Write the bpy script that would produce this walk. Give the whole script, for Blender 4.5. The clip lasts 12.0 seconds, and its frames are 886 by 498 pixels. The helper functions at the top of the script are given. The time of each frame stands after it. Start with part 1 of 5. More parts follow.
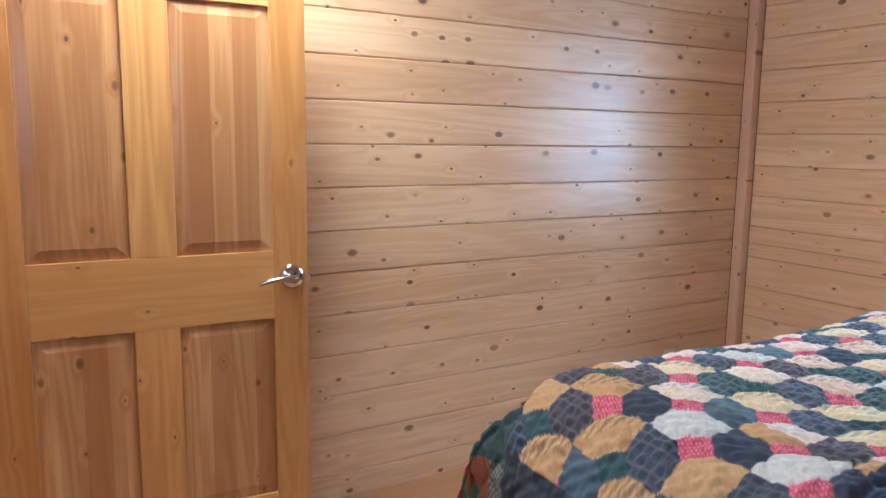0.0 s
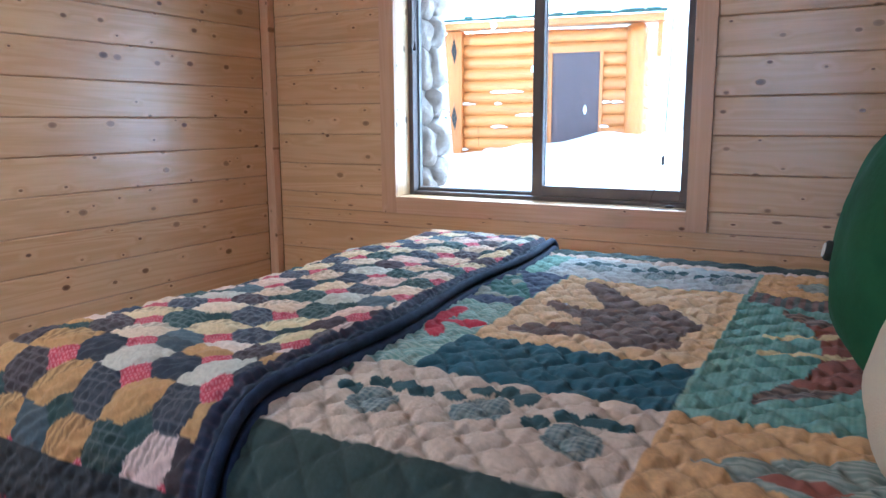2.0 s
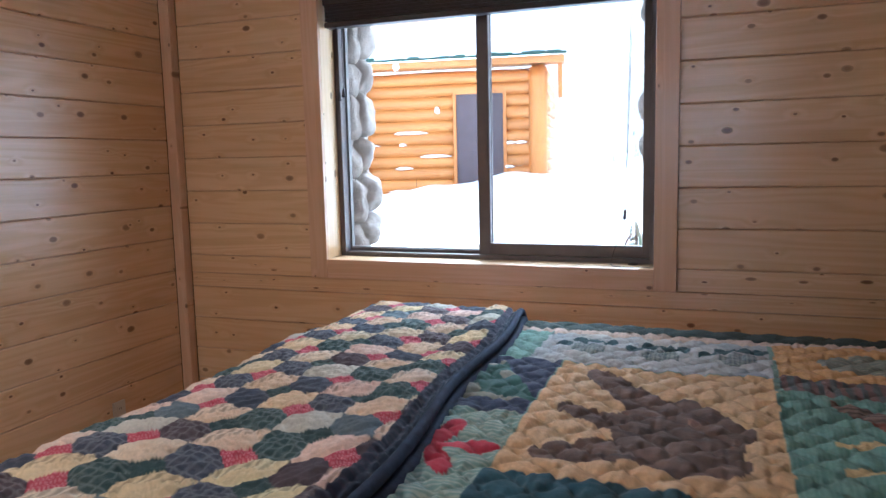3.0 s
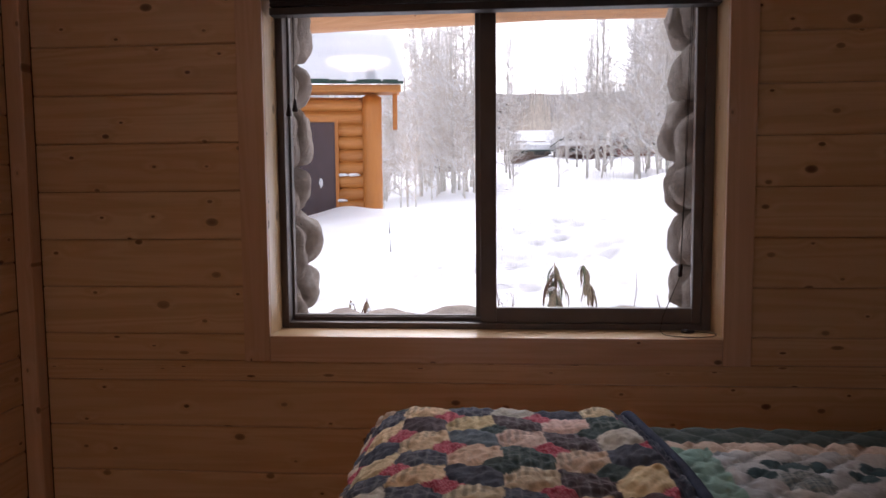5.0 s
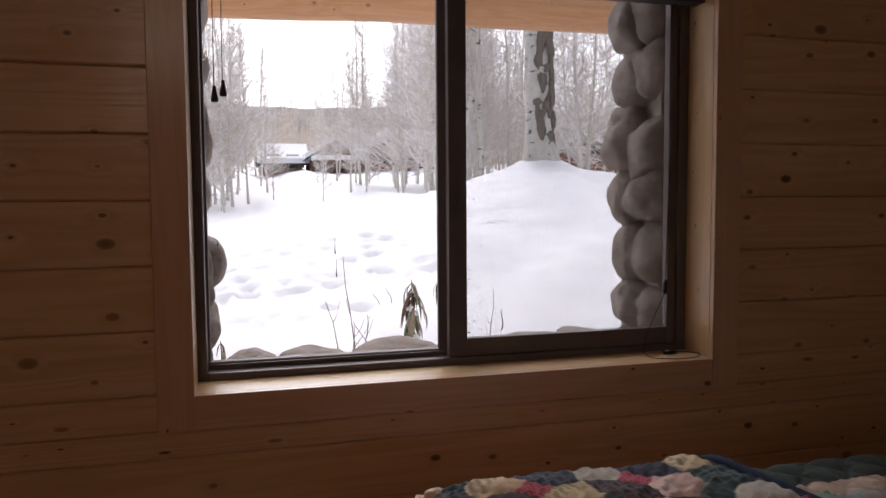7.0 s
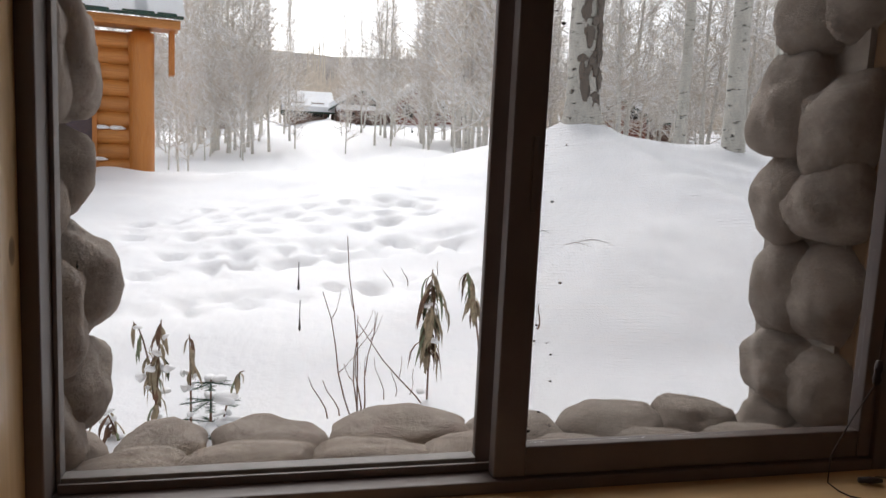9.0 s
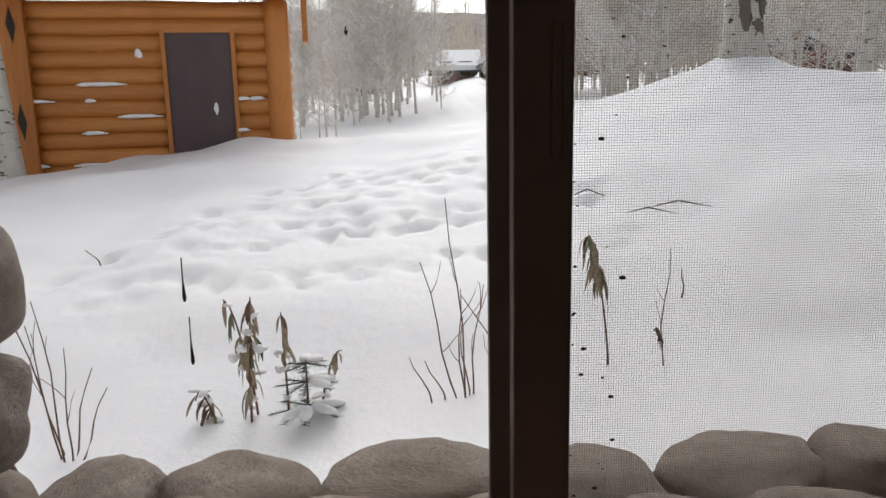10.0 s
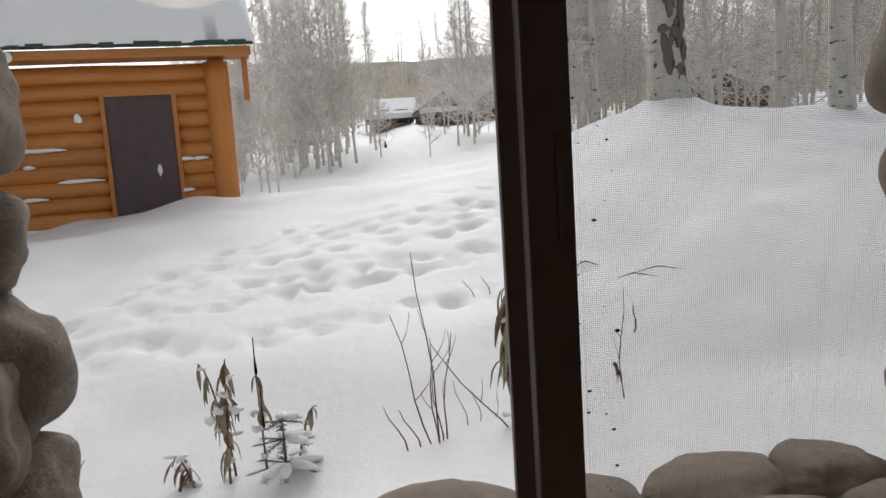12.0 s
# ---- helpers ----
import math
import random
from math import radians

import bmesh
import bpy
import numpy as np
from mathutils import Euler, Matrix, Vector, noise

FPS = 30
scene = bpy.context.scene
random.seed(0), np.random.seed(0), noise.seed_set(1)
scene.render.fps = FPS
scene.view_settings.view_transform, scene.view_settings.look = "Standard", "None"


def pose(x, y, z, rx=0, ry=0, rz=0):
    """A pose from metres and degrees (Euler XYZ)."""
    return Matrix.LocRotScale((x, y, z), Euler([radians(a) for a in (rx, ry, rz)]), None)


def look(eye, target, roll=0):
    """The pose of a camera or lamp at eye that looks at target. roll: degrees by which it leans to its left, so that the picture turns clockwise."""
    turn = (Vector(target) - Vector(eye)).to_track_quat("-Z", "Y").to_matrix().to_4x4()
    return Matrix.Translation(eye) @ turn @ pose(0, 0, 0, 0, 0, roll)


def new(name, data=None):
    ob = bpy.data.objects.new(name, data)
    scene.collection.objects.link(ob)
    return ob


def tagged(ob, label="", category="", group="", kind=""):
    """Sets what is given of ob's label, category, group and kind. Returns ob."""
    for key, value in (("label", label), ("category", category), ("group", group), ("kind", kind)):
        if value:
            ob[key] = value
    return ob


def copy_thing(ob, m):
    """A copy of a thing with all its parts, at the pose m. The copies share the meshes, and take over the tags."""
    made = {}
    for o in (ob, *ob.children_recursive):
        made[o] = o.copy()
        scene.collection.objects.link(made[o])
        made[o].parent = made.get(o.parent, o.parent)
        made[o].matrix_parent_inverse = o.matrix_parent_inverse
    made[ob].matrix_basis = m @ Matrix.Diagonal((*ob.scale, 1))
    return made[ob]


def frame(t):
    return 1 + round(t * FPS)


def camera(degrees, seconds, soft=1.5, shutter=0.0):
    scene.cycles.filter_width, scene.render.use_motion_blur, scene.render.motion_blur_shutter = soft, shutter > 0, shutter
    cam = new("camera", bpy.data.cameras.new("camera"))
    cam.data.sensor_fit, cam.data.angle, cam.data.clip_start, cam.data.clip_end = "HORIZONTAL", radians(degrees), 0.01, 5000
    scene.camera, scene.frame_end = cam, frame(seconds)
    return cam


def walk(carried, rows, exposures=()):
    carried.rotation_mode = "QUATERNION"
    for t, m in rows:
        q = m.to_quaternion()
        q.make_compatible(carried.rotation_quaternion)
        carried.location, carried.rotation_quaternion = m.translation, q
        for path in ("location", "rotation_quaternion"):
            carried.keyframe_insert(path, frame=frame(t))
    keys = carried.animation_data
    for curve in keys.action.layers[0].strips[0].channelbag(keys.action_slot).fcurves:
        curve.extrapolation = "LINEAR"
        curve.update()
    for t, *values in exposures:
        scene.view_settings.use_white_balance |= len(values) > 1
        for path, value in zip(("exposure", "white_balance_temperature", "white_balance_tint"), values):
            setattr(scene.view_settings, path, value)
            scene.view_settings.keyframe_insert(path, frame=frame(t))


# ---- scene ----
cam = camera(62.3, 12.0)
PATH = [
    (0, (0.084, 0.627, 1.369), (1.082, 2.335, 1.074), 0.7),
    (0.5, (0.111, 0.519, 1.355), (1.312, 2.091, 1.06), 0.2),
    (1, (0.091, 0.38, 1.343), (1.448, 1.815, 1.027), 0.3),
    (1.5, (0.106, 0.296, 1.321), (1.674, 1.488, 0.976), 0.3),
    (2, (0.179, 0.279, 1.321), (1.903, 1.232, 0.979), -0.3),
    (2.5, (0.277, 0.445, 1.355), (2.087, 1.245, 1.069), -1.2),
    (3, (0.437, 0.632, 1.389), (2.292, 1.339, 1.145), -1.3),
    (3.5, (0.662, 0.845, 1.395), (2.554, 1.464, 1.205), -0.9),
    (3.7, (0.739, 0.904, 1.386), (2.638, 1.502, 1.206), -0.9),
    (5.5, (1.108, 1.857, 1.43), (3.102, 1.787, 1.295), -0.3),
    (6, (1.157, 2.056, 1.387), (3.138, 1.79, 1.293), -0.4),
    (6.5, (1.313, 2.178, 1.38), (3.262, 1.746, 1.262), -0.5),
    (7, (1.532, 2.218, 1.413), (3.458, 1.697, 1.281), -0.4),
    (8.8, (2.379, 2.065, 1.479), (4.301, 1.553, 1.269), 3.3),
    (8.9, (2.42, 2.057, 1.473), (4.346, 1.563, 1.257), 3.9),
    (9, (2.466, 2.019, 1.482), (4.395, 1.554, 1.231), 2.7),
    (9.5, (2.743, 1.885, 1.467), (4.692, 1.6, 1.12), 0.3),
    (10, (2.907, 1.729, 1.445), (4.871, 1.685, 1.073), -1.1),
    (10.5, (2.920, 1.636, 1.436), (4.889, 1.798, 1.127), -1.7),
    (11, (2.843, 1.598, 1.424), (4.814, 1.896, 1.260), -2.8),
    (11.5, (2.792, 1.639, 1.454), (4.776, 1.881, 1.374), -2.3),
    (12, (2.766, 1.829, 1.506), (4.740, 1.627, 1.247), -3.7),
]
EXPOSURES = [(0.0, 3.55, 4100, -5), (1.0, 3.4, 4100, -5), (1.5, 3.25, 4100, -5), (2.0, 3.05, 4200, -5), (2.5, 2.92, 4450, -3), (3.0, 2.58, 4700, 0), (3.7, 2.2, 5350, 7),
             (5.3, 0.5, 6100, 20), (6.5, 0.35, 6150, 20), (7.2, 0.25, 6250, 17), (8.8, 0.1, 6400, 11), (10.0, -0.2, 6500, 10), (12.0, -0.35, 6500, 9)]
walk(cam, [(t, look(eye, target, roll)) for t, eye, target, roll in PATH], EXPOSURES)

# ---- light: overcast sky over snow ----
world = bpy.data.worlds.new("overcast")
scene.world = world
world.use_nodes = True
wn, wl = world.node_tree.nodes, world.node_tree.links
sky = wn.new("ShaderNodeTexSky")
sky.sky_type, sky.sun_disc = "NISHITA", False
sky.sun_elevation, sky.sun_rotation = radians(44), radians(90)
sky.air_density, sky.dust_density = 1.0, 3.0
grey = wn.new("ShaderNodeHueSaturation")
grey.inputs["Saturation"].default_value = 0.16
wl.new(sky.outputs[0], grey.inputs["Color"])
wl.new(grey.outputs[0], wn["Background"].inputs["Color"])
wn["Background"].inputs["Strength"].default_value = 0.195
sun = new("sun", bpy.data.lights.new("sun", "SUN"))
sun.data.energy, sun.data.angle, sun.data.color = 0.80, radians(70), (1.0, 0.97, 0.93)
sun.rotation_euler = Euler((0, radians(46), 0))


# ---- material helpers ----
class Mat:
    """A node material with short calls for the usual nodes."""

    def __init__(self, name, color=(0.5, 0.5, 0.5), rough=0.6, metal=0.0, spec=0.5, coat=0.0):
        self.m = bpy.data.materials.new(name)
        self.m.use_nodes = True
        self.t = self.m.node_tree
        self.b = self.t.nodes["Principled BSDF"]
        self.b.inputs["Base Color"].default_value = (*color, 1)
        self.b.inputs["Roughness"].default_value = rough
        self.b.inputs["Metallic"].default_value = metal
        self.b.inputs["Specular IOR Level"].default_value = spec
        self.b.inputs["Coat Weight"].default_value = coat
        self.b.inputs["Coat Roughness"].default_value = 0.2

    def node(self, kind, **kw):
        n = self.t.nodes.new(kind)
        for k, v in kw.items():
            n.inputs[k.replace("_", " ")].default_value = v
        return n

    def link(self, a, b):
        self.t.links.new(a, b)

    def coords(self, scale=(1, 1, 1), shuffle=0.0, space="Object"):
        tc = self.node("ShaderNodeTexCoord")
        mp = self.node("ShaderNodeMapping")
        mp.inputs["Scale"].default_value = scale
        self.link(tc.outputs[space], mp.inputs["Vector"])
        if shuffle:
            oi = self.node("ShaderNodeObjectInfo")
            mu = self.math("MULTIPLY", oi.outputs["Random"], shuffle)
            self.link(mu, mp.inputs["Location"])
        return mp.outputs[0]

    def noise(self, vec, scale, detail=4.0, rough=0.55, dist=0.0):
        n = self.node("ShaderNodeTexNoise", Scale=scale, Detail=detail, Roughness=rough, Distortion=dist)
        self.link(vec, n.inputs["Vector"])
        return n.outputs["Fac"]

    def voronoi(self, vec, scale, feature="F1"):
        n = self.node("ShaderNodeTexVoronoi", Scale=scale)
        n.feature = feature
        self.link(vec, n.inputs["Vector"])
        return n

    def math(self, op, a, b=0.0, c=None):
        n = self.node("ShaderNodeMath")
        n.operation = op
        for i, v in enumerate((a, b) if c is None else (a, b, c)):
            if isinstance(v, (int, float)):
                n.inputs[i].default_value = v
            else:
                self.link(v, n.inputs[i])
        return n.outputs[0]

    def ramp(self, fac, *stops):
        n = self.node("ShaderNodeValToRGB")
        e = n.color_ramp.elements
        while len(e) < len(stops):
            e.new(0.5)
        for el, (p, c) in zip(e, stops):
            el.position = p
            el.color = (*c, 1) if not isinstance(c, (int, float)) else (c, c, c, 1)
        self.link(fac, n.inputs[0])
        return n.outputs[0]

    def mix(self, fac, a, b, mode="MIX"):
        n = self.node("ShaderNodeMix")
        n.data_type, n.blend_type = "RGBA", mode
        for i, v in ((0, fac), (6, a), (7, b)):
            if isinstance(v, (int, float)):
                n.inputs[i].default_value = v
            elif isinstance(v, tuple):
                n.inputs[i].default_value = (*v, 1)
            else:
                self.link(v, n.inputs[i])
        return n.outputs[2]

    def color(self, sock):
        self.link(sock, self.b.inputs["Base Color"])
        return self

    def rough(self, sock):
        self.link(sock, self.b.inputs["Roughness"])
        return self

    def bump(self, height, strength=0.3, distance=0.01):
        n = self.node("ShaderNodeBump", Strength=strength, Distance=distance)
        self.link(height, n.inputs["Height"])
        self.link(n.outputs[0], self.b.inputs["Normal"])
        self.link(n.outputs[0], self.b.inputs["Coat Normal"])
        return self


def pine(name, light, dark, axis="x", knots=1.0, rough=0.32, coat=0.45, knot_color=(0.12, 0.05, 0.022), flat="y", staves=0.0, knot_size=1.0, coat_rough=0.2, relief=0.12):
    """Varnished knotty pine whose grain runs along one axis of each piece."""
    m = Mat(name, rough=rough, coat=coat)
    m.b.inputs["Coat Roughness"].default_value = coat_rough
    order = {"x": (1, 0, 0), "y": (0, 1, 0), "z": (0, 0, 1)}[axis]
    long = tuple(0.06 if o else 1.0 for o in order)
    knot_scale = tuple(0.0 if c == flat else 0.62 if o else 1.0 for c, o in zip("xyz", order))
    v = m.coords(long, 37.0)
    k = m.coords(knot_scale, 37.0)
    wob = m.noise(k, 9.0, 2.0)
    cut, face = m.node("ShaderNodeSeparateXYZ"), m.node("ShaderNodeCombineXYZ")
    m.link(k, cut.inputs[0])
    for i, c in enumerate(c for c in "XYZ" if c != flat.upper()):
        m.link(cut.outputs[c], face.inputs[i])
    kd = m.voronoi(face.outputs[0], 8.6)
    kd.voronoi_dimensions = "2D"
    pick = m.node("ShaderNodeSeparateColor")
    m.link(kd.outputs["Color"], pick.inputs[0])
    on = m.math("MULTIPLY", m.math("LESS_THAN", pick.outputs[0], 0.80 * knots), 1.0)
    near = m.math("MULTIPLY", on, m.ramp(kd.outputs["Distance"], (0.0, 1.0), (0.10, 0.30), (0.26, 0.0)))
    grain_in = m.math("ADD", m.noise(v, 7.0, 3.0, 0.5, 0.6), m.math("MULTIPLY", near, 0.16))
    rings = m.math("SINE", m.math("MULTIPLY", grain_in, 62.0))
    rings = m.math("MULTIPLY_ADD", rings, 0.5, 0.5)
    fine = m.noise(m.coords(tuple(0.02 if o else 1.0 for o in order), 37.0), 240.0, 3.0, 0.6)
    broad = m.noise(v, 2.2, 2.0)
    tone = m.math("ADD", m.math("MULTIPLY", rings, 0.24), m.math("ADD", m.math("MULTIPLY", fine, 0.30), m.math("MULTIPLY", broad, 0.75)))
    base = m.ramp(tone, (0.38, light), (0.98, dark))
    oi = m.node("ShaderNodeObjectInfo")
    base = m.mix(m.math("MULTIPLY", oi.outputs["Random"], 0.34), base, dark)
    streak = m.ramp(m.noise(m.coords(tuple(0.035 if o else 1.0 for o in order), 37.0), 16.0, 4.0, 0.6), (0.55, 0.0), (0.75, 0.5))
    base = m.mix(streak, base, tuple(0.82 * d for d in dark))
    if staves:
        sx = m.node("ShaderNodeSeparateXYZ")
        m.link(m.coords((1, 1, 1)), sx.inputs[0])
        lot = m.node("ShaderNodeTexWhiteNoise")
        lot.noise_dimensions = "1D"
        m.link(m.math("FLOOR", m.math("MULTIPLY_ADD", sx.outputs[0], 1 / staves, m.math("MULTIPLY", oi.outputs["Random"], 9.0))), lot.inputs["W"])
        base = m.mix(m.math("MULTIPLY", m.math("POWER", lot.outputs["Value"], 1.6), 0.85), base, tuple(0.9 * d for d in dark))
    size = m.math("MULTIPLY_ADD", m.math("POWER", pick.outputs[1], 3.0), 0.080 * knot_size, 0.033 * knot_size)
    inside = m.math("SUBTRACT", 1.0, m.math("DIVIDE", m.math("MULTIPLY_ADD", wob, 0.02, m.math("SUBTRACT", kd.outputs["Distance"], 0.01)), size))
    core = m.math("MULTIPLY", on, m.ramp(inside, (0.0, 0.0), (0.22, 0.75), (0.6, 1.0)))
    halo = m.math("MULTIPLY", on, m.ramp(inside, (-0.0, 0.0), (0.05, 0.35)))
    base = m.mix(halo, base, dark)
    base = m.mix(m.math("MULTIPLY", core, m.math("MULTIPLY_ADD", pick.outputs[2], 0.45, 0.55)), base, knot_color)
    m.color(base)
    m.rough(m.math("MULTIPLY_ADD", fine, 0.16, rough - 0.08))
    m.bump(m.math("ADD", m.math("MULTIPLY", rings, 0.5), fine), relief, 0.002)
    return m.m


PINE_WALL = pine("pine_boards", (0.80, 0.565, 0.325), (0.60, 0.35, 0.16), rough=0.34, coat=0.75, knot_size=1.25, coat_rough=0.17, relief=0.28)
PINE_TRIM = pine("pine_trim", (0.73, 0.49, 0.32), (0.60, 0.36, 0.20), axis="z", knots=0.6, flat="x")
PINE_TRIM_Y = pine("pine_trim_level", (0.73, 0.49, 0.32), (0.60, 0.36, 0.20), axis="y", knots=0.6, flat="x")
PINE_DOOR = pine("pine_door", (0.66, 0.36, 0.105), (0.40, 0.165, 0.032), axis="z", knots=0.5)
PINE_DOOR_X = pine("pine_door_rail", (0.66, 0.36, 0.105), (0.46, 0.215, 0.05), axis="x", knots=0.35)


# ---- mesh helpers ----
def box(bm, lo, hi, bevel=0.0):
    """A box between two corners, with its edges bevelled."""
    lo, hi = Vector(lo), Vector(hi)
    made = bmesh.ops.create_cube(bm, size=1.0)["verts"]
    for v in made:
        v.co = Vector([lo[i] + (v.co[i] + 0.5) * (hi[i] - lo[i]) for i in range(3)])
    if bevel:
        edges = list({e for v in made for e in v.link_edges})
        bmesh.ops.bevel(bm, geom=edges, offset=bevel, segments=2, affect="EDGES", profile=0.6)
    return bm


def solid(lo, hi, bevel=0.0):
    return box(bmesh.new(), lo, hi, bevel)


def tube(bm, points, radii, sides=8, cap=True):
    """A tapered tube through points."""
    rings = []
    pts = [Vector(p) for p in points]
    for i, p in enumerate(pts):
        d = (pts[min(i + 1, len(pts) - 1)] - pts[max(i - 1, 0)]).normalized()
        a = d.orthogonal().normalized() if abs(d.z) > 0.95 else d.cross(Vector((0, 0, 1))).normalized()
        b = d.cross(a)
        r = radii[i] if isinstance(radii, (list, tuple)) else radii
        rings.append([bm.verts.new(p + (a * math.cos(k) + b * math.sin(k)) * r) for k in (2 * math.pi * j / sides for j in range(sides))])
    for r0, r1 in zip(rings, rings[1:]):
        for j in range(sides):
            bm.faces.new((r0[j], r0[(j + 1) % sides], r1[(j + 1) % sides], r1[j]))
    if cap:
        bm.faces.new(rings[0][::-1])
        bm.faces.new(rings[-1])
    return bm


def finish(bm, smooth):
    bmesh.ops.recalc_face_normals(bm, faces=bm.faces)
    for f in bm.faces:
        f.smooth = smooth
    return bm


def part(name, bm, material, parent=None, label="", smooth=False):
    """Links a bmesh as one mesh object, under a thing or a part where one is given."""
    me = bpy.data.meshes.new(name)
    finish(bm, smooth).to_mesh(me)
    bm.free()
    me.materials.append(material)
    ob = new(name, me)
    if parent is not None:
        ob.parent = parent
        ob.matrix_parent_inverse = parent.matrix_basis.inverted()
    if label:
        ob["label"] = label
    return ob


def thing(name, at, label, category, group="", kind=""):
    ob = new(name)
    ob.matrix_basis = Matrix.Translation(at)
    ob.empty_display_size = 0.1
    return tagged(ob, label, category, group, kind)


# ---- the room ----
FLOOR, CEIL = -0.05, 2.42
XE, YN, YS, XW = 3.43, 3.20, -1.35, -0.75
WIN_Y0, WIN_Y1, WIN_Z0, WIN_Z1 = 0.877, 2.347, 0.936, 2.14

FLOOR_M = pine("floor_pine", (0.42, 0.22, 0.09), (0.30, 0.14, 0.05), knots=0.4)
floor = tagged(part("floor", solid((XW - 0.2, YS - 0.2, FLOOR - 0.15), (XE + 0.2, YN + 0.2, FLOOR)), FLOOR_M), "honey brown pine plank floor under the bed", "floor", kind="structure")
ceiling = tagged(part("ceiling", solid((XW - 0.2, YS - 0.2, CEIL), (XE + 0.2, YN + 0.2, CEIL + 0.1)), PINE_WALL), "plain pine board ceiling", "ceiling", kind="structure")
BACKING = Mat("wall_backing", (0.16, 0.085, 0.035), 0.8).m
wall_north = tagged(part("wall_north", solid((XW - 0.2, YN + 0.02, FLOOR), (XE + 0.2, YN + 0.2, CEIL)), BACKING), "knotty pine tongue and groove wall boards, varnished", "wall", kind="structure")
wall_south = tagged(part("wall_south", solid((XW - 0.2, YS - 0.2, FLOOR), (XE + 0.2, YS, CEIL)), PINE_WALL), "knotty pine wall behind the bed head", "wall", kind="structure")
# opening added in the unseen west wall to let fill daylight in
WW = (0.30, 1.35, 1.22, 2.10)
bm = bmesh.new()
box(bm, (XW - 0.2, YS, FLOOR), (XW, WW[0], CEIL))
box(bm, (XW - 0.2, WW[1], FLOOR), (XW, YN + 0.02, CEIL))
box(bm, (XW - 0.2, WW[0], FLOOR), (XW, WW[1], WW[2]))
box(bm, (XW - 0.2, WW[0], WW[3]), (XW, WW[1], CEIL))
wall_west = tagged(part("wall_west", bm, PINE_WALL), "knotty pine wall opposite the bed, with an added opening for fill light", "wall", kind="structure")
bm = bmesh.new()
WX0, WX1 = XE + 0.02, 3.72
box(bm, (WX0, YS - 0.2, FLOOR), (WX1, WIN_Y0 - 0.02, CEIL))
box(bm, (WX0, WIN_Y1 + 0.02, FLOOR), (WX1, YN + 0.2, CEIL))
box(bm, (WX0, WIN_Y0 - 0.02, FLOOR), (WX1, WIN_Y1 + 0.02, WIN_Z0 - 0.02))
box(bm, (WX0, WIN_Y0 - 0.02, WIN_Z1 + 0.02), (WX1, WIN_Y1 + 0.02, CEIL))
wall_east = tagged(part("wall_east", bm, BACKING), "knotty pine tongue and groove wall round the window", "wall", kind="structure")

# ---- materials of the room and of the land ----
def cloth(name, fold=0.6):
    """Woven cotton that takes its patch colours from the mesh."""
    m = Mat(name, rough=0.9, spec=0.15)
    at = m.node("ShaderNodeAttribute")
    at.attribute_name = "patch"
    v = m.coords((1, 1, 1))
    weave = m.noise(v, 900.0, 1.0)
    fade = m.noise(v, 14.0, 3.0)
    c = m.mix(m.math("MULTIPLY", fade, 0.08), at.outputs["Color"], (0.62, 0.58, 0.54))
    m.color(m.mix(0.35, c, m.ramp(weave, (0.2, 0.55), (0.8, 1.0)), "MULTIPLY"))
    m.b.inputs["Sheen Weight"].default_value = 0.05
    m.bump(m.math("ADD", m.math("MULTIPLY", weave, 0.3), m.noise(v, 70.0, 3.0)), fold, 0.004)
    return m.m


def stone_mat():
    m = Mat("river_stone", rough=0.75, spec=0.3)
    v = m.coords((1, 1, 1), 11.0)
    oi = m.node("ShaderNodeObjectInfo")
    c = m.ramp(m.noise(v, 2.6, 7.0, 0.7), (0.3, (0.30, 0.248, 0.210)), (0.7, (0.52, 0.455, 0.395)))
    c = m.mix(m.math("MULTIPLY", oi.outputs["Random"], 0.5), c, (0.33, 0.265, 0.22))
    pits = m.ramp(m.noise(v, 19.0, 4.0, 0.7), (0.29, 0.0), (0.37, 1.0))
    c = m.mix(m.ramp(m.noise(v, 9.0, 6.0, 0.75), (0.52, 0.0), (0.72, 0.6)), c, (0.42, 0.36, 0.32))
    c = m.mix(pits, (0.10, 0.085, 0.075), c)
    m.color(c)
    return m.bump(m.math("ADD", m.noise(v, 12.0, 7.0, 0.72), m.math("MULTIPLY", pits, 0.6)), 0.8, 0.014).m


def snow_mat():
    m = Mat("snow", (0.88, 0.89, 0.91), 0.55, spec=0.25)
    v = m.coords((1, 1, 1))
    m.color(m.ramp(m.noise(v, 1.2, 4.0), (0.3, (0.85, 0.86, 0.885)), (0.7, (0.90, 0.905, 0.915))))
    m.b.inputs["Subsurface Weight"].default_value = 0.0
    return m.bump(m.math("ADD", m.noise(v, 9.0, 5.0, 0.6), m.math("MULTIPLY", m.noise(v, 90.0, 2.0), 0.15)), 0.35, 0.03).m


def bark_mat(name, pale, marks):
    m = Mat(name, rough=0.85, spec=0.2)
    v = m.coords((1, 1, 0.35), 9.0)
    spots = m.ramp(m.noise(m.coords((1, 1, 2.6), 9.0), 7.0, 3.0, 0.6), (0.60, 0.0), (0.66, 1.0))
    c = m.ramp(m.noise(v, 11.0, 5.0), (0.3, pale), (0.75, tuple(0.72 * p for p in pale)))
    m.color(m.mix(m.math("MULTIPLY", spots, marks), c, (0.045, 0.04, 0.035)))
    return m.bump(m.noise(v, 40.0, 4.0), 0.4, 0.01).m


